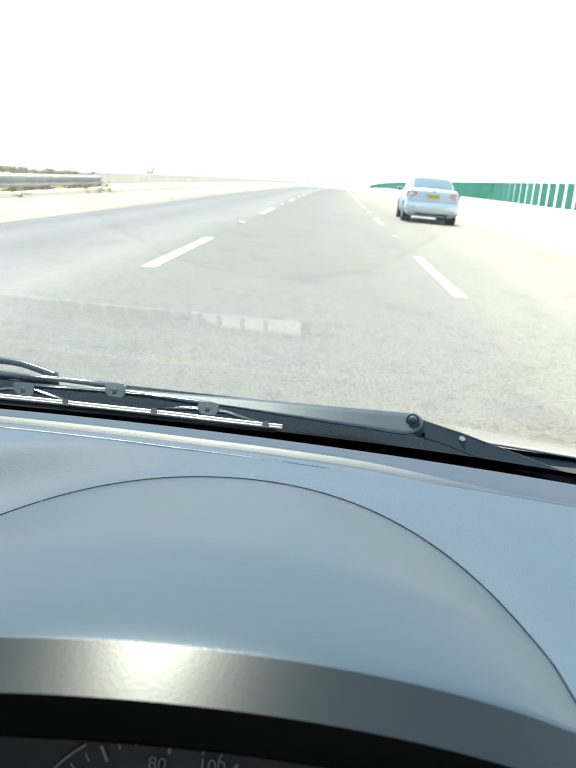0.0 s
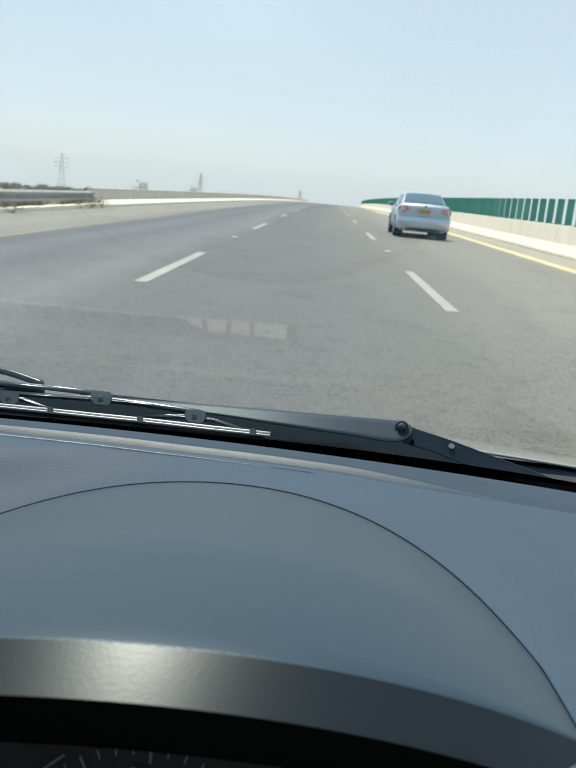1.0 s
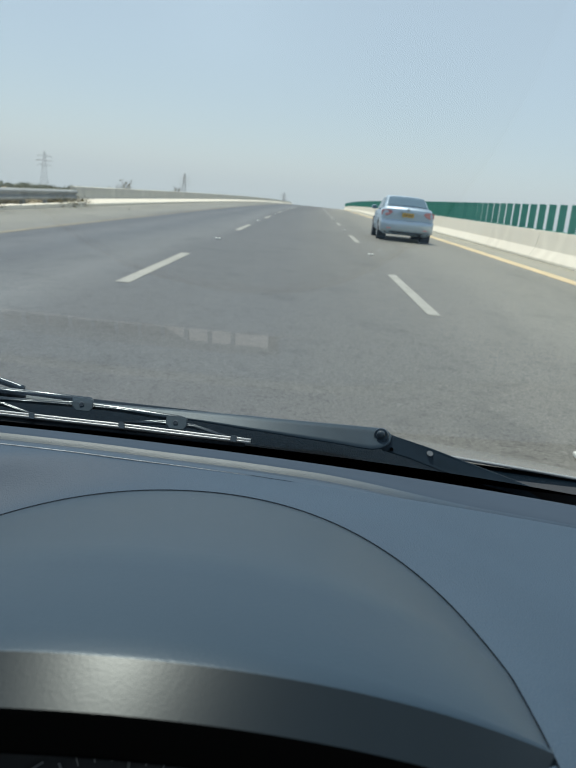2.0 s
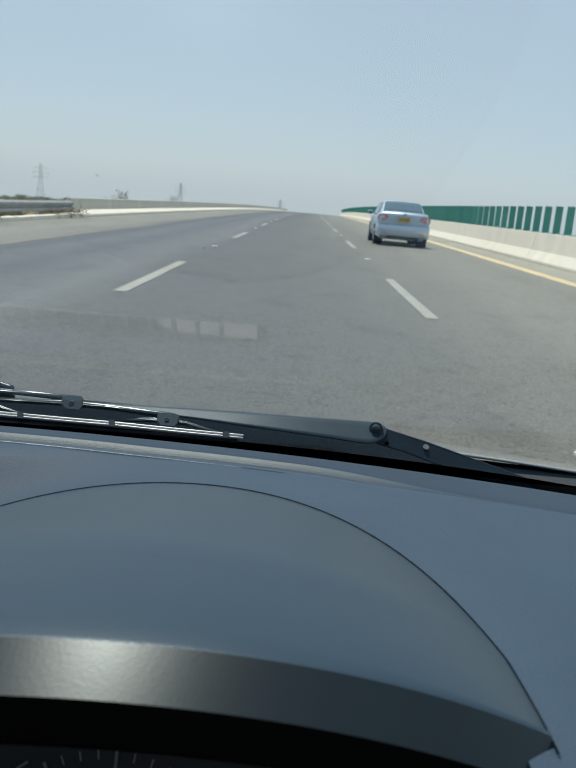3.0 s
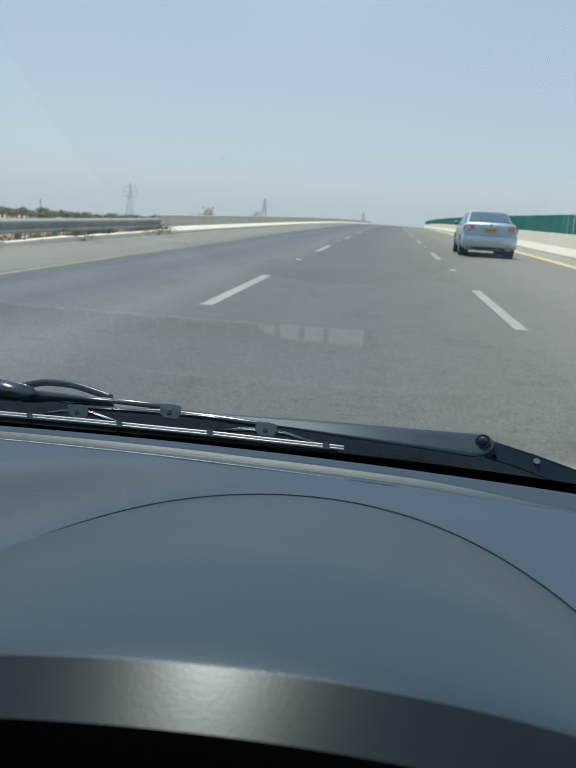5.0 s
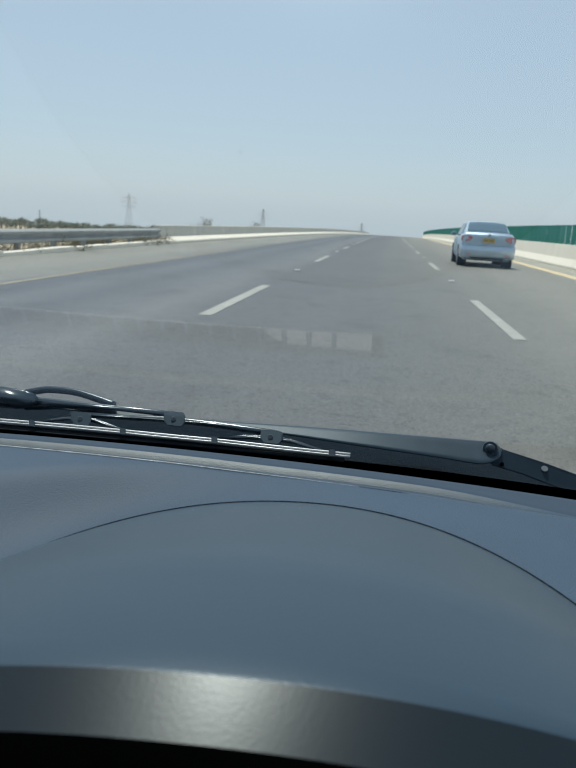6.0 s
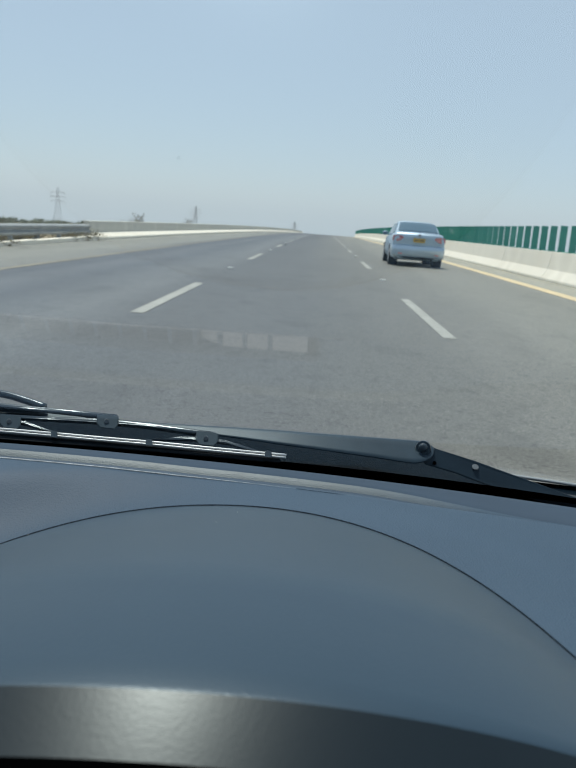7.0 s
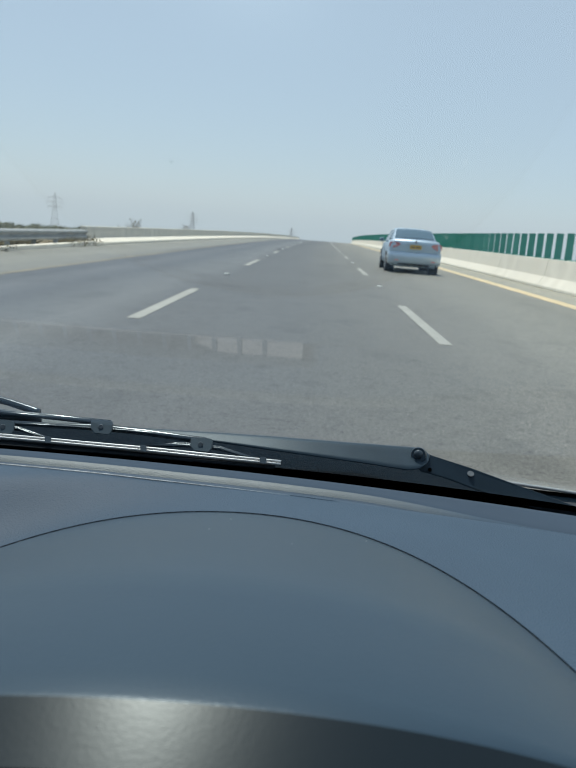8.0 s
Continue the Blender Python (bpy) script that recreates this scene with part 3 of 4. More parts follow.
pane.visible_shadow = False
part("enamel_border", grid_mesh(span(-1.05, 0.40, 40), [0.0, 0.01, 0.03, 0.09], lambda x, d: (x, enamel_top(x) + d, glass_z(enamel_top(x) + d) - 0.0015)), M_FRIT_SHADE, screen, "black enamel band")
# dried drops on the glass
bm = bmesh.new()
rng = random.Random(5)


def speck(x, y, r, gap):
    """A dried drop: a thin rim on the glass, open over part of its round when gap is above 0."""
    n = 14
    m = int(n * (1 - gap))
    c = Vector((x, y, glass_z(y) + 0.0012))
    rim = [[bm.verts.new(c + Vector((q * math.cos(a), 1.5 * q * math.sin(a), -0.525 * 1.5 * q * math.sin(a)))) for q in (r, 0.68 * r)] for a in (3.6 + 6.283 * i / n for i in range(m + 1))]
    for a, b in zip(rim, rim[1:]):
        bm.faces.new((a[0], b[0], b[1], a[1]))


for x, y in ((0.046, 0.195), (0.052, 0.194), (0.045, 0.207), (0.050, 0.210), (0.059, 0.204), (0.048, 0.176), (0.052, 0.241), (0.0715, 0.237)):
    speck(x, y, rng.uniform(0.00045, 0.00075), 0.35)
for k in range(22):
    speck(rng.gauss(0.058, 0.018), rng.gauss(0.215, 0.035), rng.uniform(0.0002, 0.0004), rng.choice((0.0, 0.3)))
for k in range(14):
    speck(rng.uniform(-0.2, 0.2), rng.uniform(0.25, 0.50), rng.uniform(0.0002, 0.0004), 0.0)
tagged(part("water_marks", bm, M_DUST, screen, "tiny dried drops"), kind="stuff")

# dead gnats on the glass
for x, y, r in ((-0.024, 0.1845, 0.00025), (0.002, 0.225, 0.0002)):
    c = Vector((x, y, glass_z(y) + 0.0012))
    part("grime_speck", loft([[c + Vector((q * math.cos(a), 0.8 * q * math.sin(a), h - 0.42 * q * math.sin(a))) for a in span(0, 5.5, 7)] for q, h in ((r, 0.0), (0.5 * r, 0.0002))]), M_DARK, screen, "tiny dark speck")

# ---- wiper ----
wiper = thing("windscreen_wiper", "black windscreen wiper with a steel-backed blade lying on the glass", "wiper")


def wy(x):
    return 0.552 + 0.15 * (x + math.sqrt(x * x + 0.0016))


EYE = Vector((0.0, 0.0, 1.2))
SEAT = Vector((0.02, -0.026, 1.214))  # the wiper lies just outside the glass as seen from here


def laid(x, z, lift, tilt):
    """A place on the wiper: x, z at its middle line; tilt leans it back along the glass, lift sets it off the glass."""
    y0 = wy(x)
    z += 0.013 * x + 0.0007
    y = y0 + lift + (z - 1.036) * tilt
    p = EYE + (Vector((x, y0, z)) - EYE) * (y / y0)
    return SEAT + (p - SEAT) * 1.05


def plate(points, thick, lift=0.0, tilt=0.8):
    """A flat plate with that outline in x and z, leaning back along the glass."""
    return loft([[laid(x, z, lift, tilt) for x, z in points], [laid(x, z, lift + thick, tilt) for x, z in points]])


def rod(points, r, lift=0.0, n=10, tilt=0.8):
    """A round bar along a smooth line through the points."""
    ps = [laid(x, z, lift, tilt) for x, z in points]
    ps = [ps[0] * 2 - ps[1]] + ps + [ps[-1] * 2 - ps[-2]]
    line = []
    for a, b, c, d in zip(ps, ps[1:], ps[2:], ps[3:]):
        for k in range(6):
            t = k / 6
            line.append(0.5 * (2 * b + (c - a) * t + (2 * a - 5 * b + 4 * c - d) * t * t + (3 * b - a - 3 * c + d) * t ** 3))
    line.append(ps[-2])
    rings = []
    for k, p in enumerate(line):
        d = (line[min(k + 1, len(line) - 1)] - line[max(k - 1, 0)]).normalized()
        u = d.cross(Vector((0, 1, 0))).normalized()
        w = d.cross(u)
        rings.append([p + u * (r * math.cos(6.2832 * q / n)) + w * (r * math.sin(6.2832 * q / n)) for q in range(n)])
    return loft(rings)


def bevelled(bm, w):
    bmesh.ops.bevel(bm, geom=bm.edges[:], offset=w, segments=3 if w > 0.001 else 2, affect="EDGES", clamp_overlap=True)
    return bm


ARM_TOP = [(-0.30, 1.0500), (-0.171, 1.0490), (-0.140, 1.0475), (-0.112, 1.0478), (-0.090, 1.0480), (-0.0709, 1.0483), (-0.052, 1.0486), (-0.0144, 1.0485), (0.0233, 1.0467), (0.0618, 1.0440), (0.0895, 1.0419), (0.096, 1.0414), (0.103, 1.0393), (0.107, 1.0355), (0.108, 1.0330)]
ARM_LOW = [(-0.30, 1.0465), (-0.16, 1.0450), (-0.0702, 1.0413), (-0.0511, 1.0401), (-0.0321, 1.0387), (-0.013, 1.0368), (0.006, 1.0350), (0.0252, 1.0326), (0.0447, 1.0300), (0.0644, 1.0272), (0.0845, 1.0236), (0.0934, 1.0226), (0.102, 1.0240), (0.106, 1.0272), (0.108, 1.0310)]


def between(line, x):
    for (x0, z0), (x1, z1) in zip(line, line[1:]):
        if x <= x1:
            return z0 + (z1 - z0) * (x - x0) / (x1 - x0)
    return line[-1][1]


def arm_section(x):
    """Rounded shell section of the pressed arm, open side to the glass."""
    hi, lo = between(ARM_TOP, x), between(ARM_LOW, x)
    ring = []
    for k, back in ((0.0, 0.008), (0.0, 0.0012), (0.05, 0.0), (0.25, 0.0), (0.75, 0.0), (0.95, 0.0), (1.0, 0.0012), (1.0, 0.008)):
        ring.append(laid(x, hi + (lo - hi) * k, 0.006 + back, 1.3))
    return ring


part("arm", loft([arm_section(x) for x in span(-0.30, 0.09, 40) + [0.094, 0.098, 0.101, 0.104, 0.106, 0.1075]]), M_ARM, wiper, smooth=True)
knob = part("pivot_knob", cyl(laid(0.0985, 1.0353, 0.008, 0), laid(0.0985, 1.0356, 0.0032, 0), 0.0068, 0.0060, 24), M_ARM, wiper, smooth=False)
c, n = laid(0.0985, 1.0357, 0.0022, 0), 14
part("pivot_cap", loft([[c + Vector((r * math.cos(6.2832 * k / n), -h, r * math.sin(6.2832 * k / n))) for k in range(n)] for r, h in ((0.0040, -0.0005), (0.0036, 0.0004), (0.0028, 0.0011), (0.0016, 0.0016), (0.0004, 0.0018))]), M_CAP, wiper, "glossy domed pivot cap", smooth=True)
part("arm_base", bevelled(plate([(0.100, 1.0388), (0.109, 1.0348), (0.1428, 1.0242), (0.1746, 1.0129), (0.2402, 0.9895), (0.295, 0.9700), (0.295, 0.960), (0.2421, 0.9780), (0.1917, 0.9917), (0.154, 1.0039), (0.1271, 1.0142), (0.100, 1.0222)], 0.006, 0.012, 0.6), 0.001), M_BASE, wiper)
part("rivet", cyl(laid(0.1439, 1.0190, 0.0117, 0.6), laid(0.1439, 1.0190, 0.0117, 0.6) + Vector((0, -0.0004, 0.0005)), 0.0030, 0.0028, 16), M_RIVET, wiper, "worn grey rivet")
part("pin", cyl(laid(0.1094, 1.0227, 0.014, 0.6), laid(0.1094, 1.0231, 0.0095, 0.6), 0.0016, n=12), M_FRIT_SHADE, wiper)
part("blade_rubber", bevelled(plate([(-0.34, 1.0300), (-0.15, 1.0300), (-0.012, 1.0262), (-0.012, 1.0225), (-0.15, 1.0250), (-0.34, 1.0250)], 0.006, -0.010), 0.0008), M_RUBBER, wiper)
for dz, r in ((0.0011, 0.0009), (-0.0010, 0.0008)):
    part("blade_rail", rod([(x, z + dz) for x, z in ((-0.34, 1.0322), (-0.226, 1.0326), (-0.15, 1.0318), (-0.111, 1.0314), (-0.06, 1.0300), (-0.008, 1.0282))], r, -0.012), M_CHROME, wiper, "bright steel backing rail", smooth=True)
part("primary_bridge", bevelled(plate([(-0.275, 1.0545), (-0.262, 1.0546), (-0.198, 1.0533), (-0.1405, 1.0520), (-0.139, 1.0500), (-0.142, 1.0428), (-0.150, 1.0415), (-0.158, 1.0440), (-0.165, 1.0478),
                                       (-0.198, 1.0490), (-0.24, 1.0470), (-0.262, 1.0440), (-0.275, 1.0430)], 0.007, 0.000), 0.0017), M_GLOSS, wiper, smooth=True)
part("secondary_bridge", bevelled(plate([(-0.235, 1.0455), (-0.190, 1.0462), (-0.150, 1.0482), (-0.115, 1.0470), (-0.066, 1.0440), (-0.062, 1.0425), (-0.064, 1.0362), (-0.074, 1.0355),
                                         (-0.080, 1.0395), (-0.115, 1.0420), (-0.150, 1.0430), (-0.19, 1.0420), (-0.219, 1.0415), (-0.221, 1.0380), (-0.231, 1.0375), (-0.236, 1.0410)], 0.006, -0.003), 0.0016), M_GLOSS, wiper, smooth=True)
part("yoke", bevelled(plate([(-0.268, 1.0338), (-0.240, 1.0402), (-0.226, 1.0418), (-0.213, 1.0412), (-0.191, 1.0350), (-0.189, 1.0332), (-0.194, 1.0336), (-0.216, 1.0378), (-0.236, 1.0378), (-0.262, 1.0330)], 0.005, -0.005), 0.0011), M_GLOSS, wiper, smooth=True)
part("yoke", bevelled(plate([(-0.117, 1.0340), (-0.090, 1.0384), (-0.071, 1.0395), (-0.056, 1.0382), (-0.026, 1.0305), (-0.023, 1.0292), (-0.030, 1.0300), (-0.056, 1.0345), (-0.080, 1.0352), (-0.112, 1.0330)], 0.005, -0.005), 0.0011), M_GLOSS, wiper, smooth=True)
for x, z in ((-0.226, 1.0402), (-0.149, 1.0462), (-0.071, 1.0385)):
    part("clip", bevelled(plate([(x - 0.0078, z + 0.0054), (x + 0.0078, z + 0.0051), (x + 0.0094, z + 0.0038), (x + 0.0090, z - 0.003), (x + 0.0066, z - 0.0060), (x - 0.0050, z - 0.0056), (x - 0.0080, z - 0.002)], 0.004, -0.009), 0.0007), M_CLIP, wiper)
    part("clip_pin", cyl(laid(x, z, -0.007, 0.8), laid(x, z, -0.0105, 0.8), 0.0021, 0.0018, 14), M_RIVET, wiper, "steel pin")
for x, z in ((-0.267, 1.0325), (-0.190, 1.0325), (-0.115, 1.0318), (-0.022, 1.0292)):
    part("claw", bevelled(plate([(x - 0.0025, z + 0.0030), (x + 0.0025, z + 0.0028), (x + 0.0028, z - 0.0026), (x - 0.0022, z - 0.0024)], 0.006, -0.018), 0.0003), M_GLOSS, wiper)
part("arm_clip", bevelled(plate([(-0.36, 1.0610), (-0.294, 1.0612), (-0.274, 1.0598), (-0.262, 1.0565), (-0.263, 1.0475), (-0.278, 1.0435), (-0.36, 1.0435)], 0.007, -0.003), 0.0016), M_GLOSS, wiper, smooth=True)
part("hook", rod([(-0.272, 1.0575), (-0.256, 1.0612), (-0.243, 1.0618), (-0.228, 1.0608), (-0.212, 1.0572), (-0.198, 1.0535)], 0.0032, 0.006), M_GLOSS, wiper, smooth=True)

# ---- cowl and bonnet of the cabin's car ----
cowl = thing("cowl_panel", "black grained plastic cowl panel below the windscreen", "cowl")
part("panel", grid_mesh(span(-1.0, 0.42, 40), span(0.585, 0.83, 15), lambda x, y: (x, y, 1.0110 - 0.15 * (y - 0.585) - 0.6 * max(0, y - 0.785) * (1 - smooth01(0.05, 0.20, x)) - 0.035 * smooth01(0.05, 0.22, x) - 0.03 * max(0, x - 0.22))), M_COWL, cowl, smooth=True)
bonnet = thing("bonnet", "grey metallic painted bonnet beyond the wipers", "bonnet")


def bonnet_point(x, y):
    u = abs(x + 0.38)
    return (x, y, 0.959 - 0.261 * (y - 0.80) - 0.042 * max(y - 0.80, 0) ** 2 - 0.10 * max(u - 0.45, 0) ** 1.6 - 75.0 * max(0.808 - y, 0) ** 2)


part("panel", grid_mesh(span(-1.15, 0.42, 40), [0.8025, 0.805, 0.808] + span(0.82, 1.75, 26), bonnet_point), M_BONNET, bonnet, smooth=True)
part("rear_edge", loft([[Vector(bonnet_point(x, 0.803)) + Vector((0, 0.0018 * math.cos(a), 0.0018 * math.sin(a))) for a in span(0, 5.5, 9)] for x in span(-1.10, 0.42, 40)]), M_BONNET, bonnet, "rolled rear edge", smooth=True)

# ---- the rest of the cabin ----
part_roof = part("roof_lining", box((-1.08, -2.3, 1.405), (0.43, -0.17, 1.45), 0.01), M_LINER)
tagged(part_roof, "dark grey cloth roof lining", "roof lining", kind="structure")
for nm, x0, x1 in (("door_panel", 0.42, 0.47), ("door_panel", -1.13, -1.08)):
    d = part(nm, box((x0, -2.3, 0.25), (x1, 0.50, 0.93), 0.01), M_BLACK)
    tagged(d, "dark plastic inner door panel", "door panel", kind="structure")
d = part("rear_bulkhead", box((-1.13, -2.36, 0.25), (0.47, -2.31, 1.0), 0.01), M_BLACK)
tagged(d, "dark seat back closing the cabin", "seat back", kind="structure")
d = part("cabin_floor", box((-1.13, -2.36, 0.2), (0.47, 0.6, 0.25), 0.01), M_BLACK)
tagged(d, "dark carpeted cabin floor", "floor", kind="structure")
for x0 in (-1.10, 0.43):
    bm = loft([[(x0, 0.56, 0.98), (x0 + 0.04, 0.56, 0.98), (x0 + 0.04, 0.50, 0.95), (x0, 0.50, 0.95)],
               [(x0, -0.17, 1.41), (x0 + 0.04, -0.17, 1.41), (x0 + 0.04, -0.23, 1.41), (x0, -0.23, 1.41)]])
    tagged(part("windscreen_pillar", bm, M_LINER), "slanting windscreen pillar", "pillar", kind="structure")


# ---- plain outer skin that closes the car below the windows ----
skin = thing("car_body", "plain grey painted lower body round the cabin", "car body", kind="structure")


def skin_top(y):
    return 0.90 if y < 0.55 else min(0.90, bonnet_point(0.42, max(y, 0.81))[2] - 0.03)


for x0, s in ((0.50, 1), (-1.26, -1)):
    ys = span(-3.3, 1.70, 40)
    prof = [(0.0, 0.24), (0.04, 0.32), (0.055, 0.60), (0.03, 1.0)]
    side = grid_mesh(ys, [0, 1, 2, 3], lambda y, k: (x0 + s * prof[k][0], y, prof[k][1] if k < 2 else 0.32 + (skin_top(y) - 0.32) * (0.5 if k == 2 else 1.0)))
    part("side_panel", side, M_BONNET, skin, smooth=True)
part("nose_panel", grid_mesh(span(-1.23, 0.47, 20), [0, 1, 2, 3], lambda x, k: (x, 1.70 + (0.0, 0.10, 0.12, 0.02)[k] - 0.10 * ((x + 0.38) / 0.85) ** 2, (0.24, 0.34, 0.50, skin_top(1.70))[k])), M_BONNET, skin, smooth=True)
part("tail_panel", grid_mesh(span(-1.23, 0.47, 20), [0, 1, 2, 3], lambda x, k: (x, -3.30 - (0.0, 0.10, 0.12, 0.02)[k] + 0.10 * ((x + 0.38) / 0.85) ** 2, (0.24, 0.34, 0.60, 0.90)[k])), M_BONNET, skin, smooth=True)
part("boot_lid", grid_mesh(span(-1.23, 0.47, 12), span(-3.32, -2.34, 8), lambda x, y: (x, y, 0.90 + 0.05 * (y + 3.32))), M_BONNET, skin, smooth=True)
part("roof_panel", grid_mesh(span(-1.09, 0.44, 14), span(-2.32, -0.18, 12), lambda x, y: (x, y, 1.462 + 0.03 * (1 - ((x + 0.325) / 0.77) ** 2))), M_BONNET, skin, smooth=True)
part("underfloor", box((-1.22, -3.25, 0.20), (0.46, 1.62, 0.24), 0.01), M_DARK, skin)
for x in (-1.16, 0.40):
    for y in (-2.55, 0.95):
        part("wheel", cyl((x - 0.10, y, 0.42), (x + 0.10, y, 0.42), 0.31, n=28), M_RUBBER, skin, "black tyre")


# ---- silver-blue saloon ahead ----
def saloon(m):
    car = thing("saloon_car", "silver-blue metallic saloon car driving in the inner lane", "car", m=m)
    # stations from the tail (y = 0) to the nose
    def ring(y, w, low, belt, top, inset):
        pts = [(0.0, low), (w * 0.80, low), (w * 0.97, low + 0.10), (w, low + 0.26), (w * 0.995, belt - 0.18), (w * 0.965, belt - 0.03), (w * (0.965 - inset), top), (0.0, top + 0.012)]
        full = [(x, y, z) for x, z in pts] + [(-x, y, z) for x, z in reversed(pts[1:-1])]
        return full
    stations = [
        (0.03, 0.74, 0.36, 0.80, 0.86, 0.05), (0.00, 0.80, 0.30, 0.93, 1.00, 0.08), (0.05, 0.84, 0.25, 0.96, 1.075, 0.09), (0.22, 0.865, 0.22, 0.97, 1.095, 0.08),
        (0.50, 0.875, 0.20, 0.95, 1.075, 0.07), (0.9, 0.88, 0.20, 0.95, 1.06, 0.06), (1.6, 0.88, 0.20, 0.94, 0.98, 0.05), (2.6, 0.88, 0.20, 0.93, 0.96, 0.05),
        (3.2, 0.88, 0.20, 0.92, 0.96, 0.05), (3.6, 0.87, 0.20, 0.88, 0.93, 0.07), (4.2, 0.83, 0.22, 0.74, 0.80, 0.10), (4.5, 0.70, 0.28, 0.60, 0.66, 0.14)]
    body = loft([ring(*s) for s in stations])
    bmesh.ops.bevel(body, geom=[e for e in body.edges if e.calc_face_angle(0) > 0.7], offset=0.02, segments=2, affect="EDGES")
    part("body", body, M_PAINT, car, smooth=True)
    # greenhouse
    def cabin(y, w, z0, w1, z1):
        pts = [(w, z0), (w1 + 0.02, z1 - 0.09), (w1 - 0.03, z1 - 0.025), (w1 - 0.16, z1), (0.0, z1 + 0.012)]
        return [(x, y, z) for x, z in pts] + [(-x, y, z) for x, z in reversed(pts[:-1])]
    cab = loft([cabin(0.58, 0.78, 1.06, 0.73, 1.11), cabin(0.80, 0.79, 1.03, 0.695, 1.25), cabin(1.02, 0.80, 1.00, 0.655, 1.385), cabin(1.30, 0.81, 0.96, 0.62, 1.462),
                cabin(1.9, 0.81, 0.95, 0.615, 1.48), cabin(2.5, 0.81, 0.94, 0.61, 1.455), cabin(3.0, 0.79, 0.93, 0.61, 1.25), cabin(3.4, 0.76, 0.92, 0.63, 1.00)])
    part("cabin_shell", cab, M_PAINT, car, smooth=True)
    # rear window on the slope
    def on_slope(x, s):
        y = 0.625 + 0.56 * s
        line = [(0.58, 1.11), (0.80, 1.25), (1.02, 1.385), (1.30, 1.462)]
        z = next(a[1] + (b[1] - a[1]) * (y - a[0]) / (b[0] - a[0]) for a, b in zip(line, line[1:]) if y <= b[0])
        return (x * (0.665 - 0.09 * s), y - 0.012, z + 0.030 - 0.026 * abs(x) ** 3)
    part("rear_window", grid_mesh(span(-1, 1, 13), span(0.0, 1.0, 12), on_slope), M_CARGLASS, car, "dark tinted rear window", smooth=True)
    part("brake_lamp", box((-0.12, 0.60, 1.115), (0.12, 0.68, 1.14), 0.008), M_DARK, car, "dark high brake lamp")
    for s in (-1, 1):
        for (y0, y1, t0, t1) in ((1.22, 1.95, 1.32, 1.95), (2.02, 2.92, 2.02, 2.62)):
            a = [(s * 0.812, y0, 0.985), (s * 0.822, y1, 0.975), (s * 0.655, t1, 1.395), (s * 0.648, t0, 1.385)]
            b = [(x - s * 0.03, y, z) for x, y, z in a]
            part("side_window", loft([a, b]), M_CARGLASS, car, "dark side window")
    # tail lamps: outer red, inner clear streak
    for s in (-1, 1):
        out = [(0.85, 0.81), (0.87, 0.90), (0.85, 0.985), (0.70, 1.005), (0.56, 0.985), (0.50, 0.93), (0.60, 0.85), (0.72, 0.80)]
        lamp = part("tail_lamp", loft([[(s * x, 0.28 if x > 0.6 else 0.1, z) for x, z in out], [(s * x, -0.012 + 0.55 * max(0, x - 0.66) ** 1.2, z) for x, z in out]]), M_RED, car, "red and clear wraparound tail lamp")
        mid = [(0.80, 0.825), (0.82, 0.865), (0.62, 0.915), (0.585, 0.895), (0.67, 0.845)]
        part("lens", loft([[(s * x, 0.08, z) for x, z in mid], [(s * x, -0.022 + 0.55 * max(0, x - 0.66) ** 1.2, z) for x, z in mid]]), M_CLEAR, lamp, "pale reversing lens")
        part("reflector", box((s * 0.60 - 0.07, -0.100, 0.40), (s * 0.60 + 0.07, 0.02, 0.44), 0.008), M_RED, car, "red bumper reflector")
    def bumper_ring(z, back):
        """Bumper outline at one height; back sets its face in from the rearmost line."""
        return [(x, y if y == 0.30 else y + back, z) for x, y in ((-0.885, 0.30), (-0.88, 0.13), (-0.84, 0.00), (-0.70, -0.085), (-0.35, -0.115), (0, -0.125), (0.35, -0.115), (0.70, -0.085), (0.84, 0.00), (0.88, 0.13), (0.885, 0.30), (0, 0.30))]
    bump = loft([bumper_ring(*a) for a in ((0.315, 0.06), (0.34, 0.025), (0.42, 0.005), (0.56, 0.0), (0.60, 0.004), (0.64, 0.020), (0.67, 0.045), (0.69, 0.075), (0.70, 0.12))])
    part("bumper", bump, M_BUMPER, car, smooth=True)
    part("bumper_valance", loft([[(x, y, z) for x, y in ((-0.74, 0.30), (-0.72, 0.03), (0, -0.02), (0.72, 0.03), (0.74, 0.30))] for z in (0.27, 0.335)]), M_DARK, car, "dark bumper underside")
    part("boot_trim", box((-0.34, -0.028, 0.955), (0.34, 0.03, 0.985), 0.008), M_PAINT, car)
    part("badge", cyl((0, 0.03, 1.035), (0, -0.005, 1.03), 0.045, n=16), M_ALLOY, car, "small oval badge")
    plate_ = part("number_plate", box((-0.19, -0.04, 0.80), (0.19, 0.02, 0.93), 0.006), M_PLATE, car, "yellow number plate with dark bars")
    for x0, x1 in ((-0.15, -0.03), (0.0, 0.15)):
        part("plate_bar", box((x0, -0.046, 0.845), (x1, -0.039, 0.885)), M_BARK, plate_)
    part("underbody", box((-0.80, 0.35, 0.25), (0.80, 4.2, 0.34), 0.02), M_DARK, car)
    part("exhaust_pipe", cyl((0.45, 0.30, 0.24), (0.45, -0.01, 0.24), 0.035, n=12), M_DARK, car)
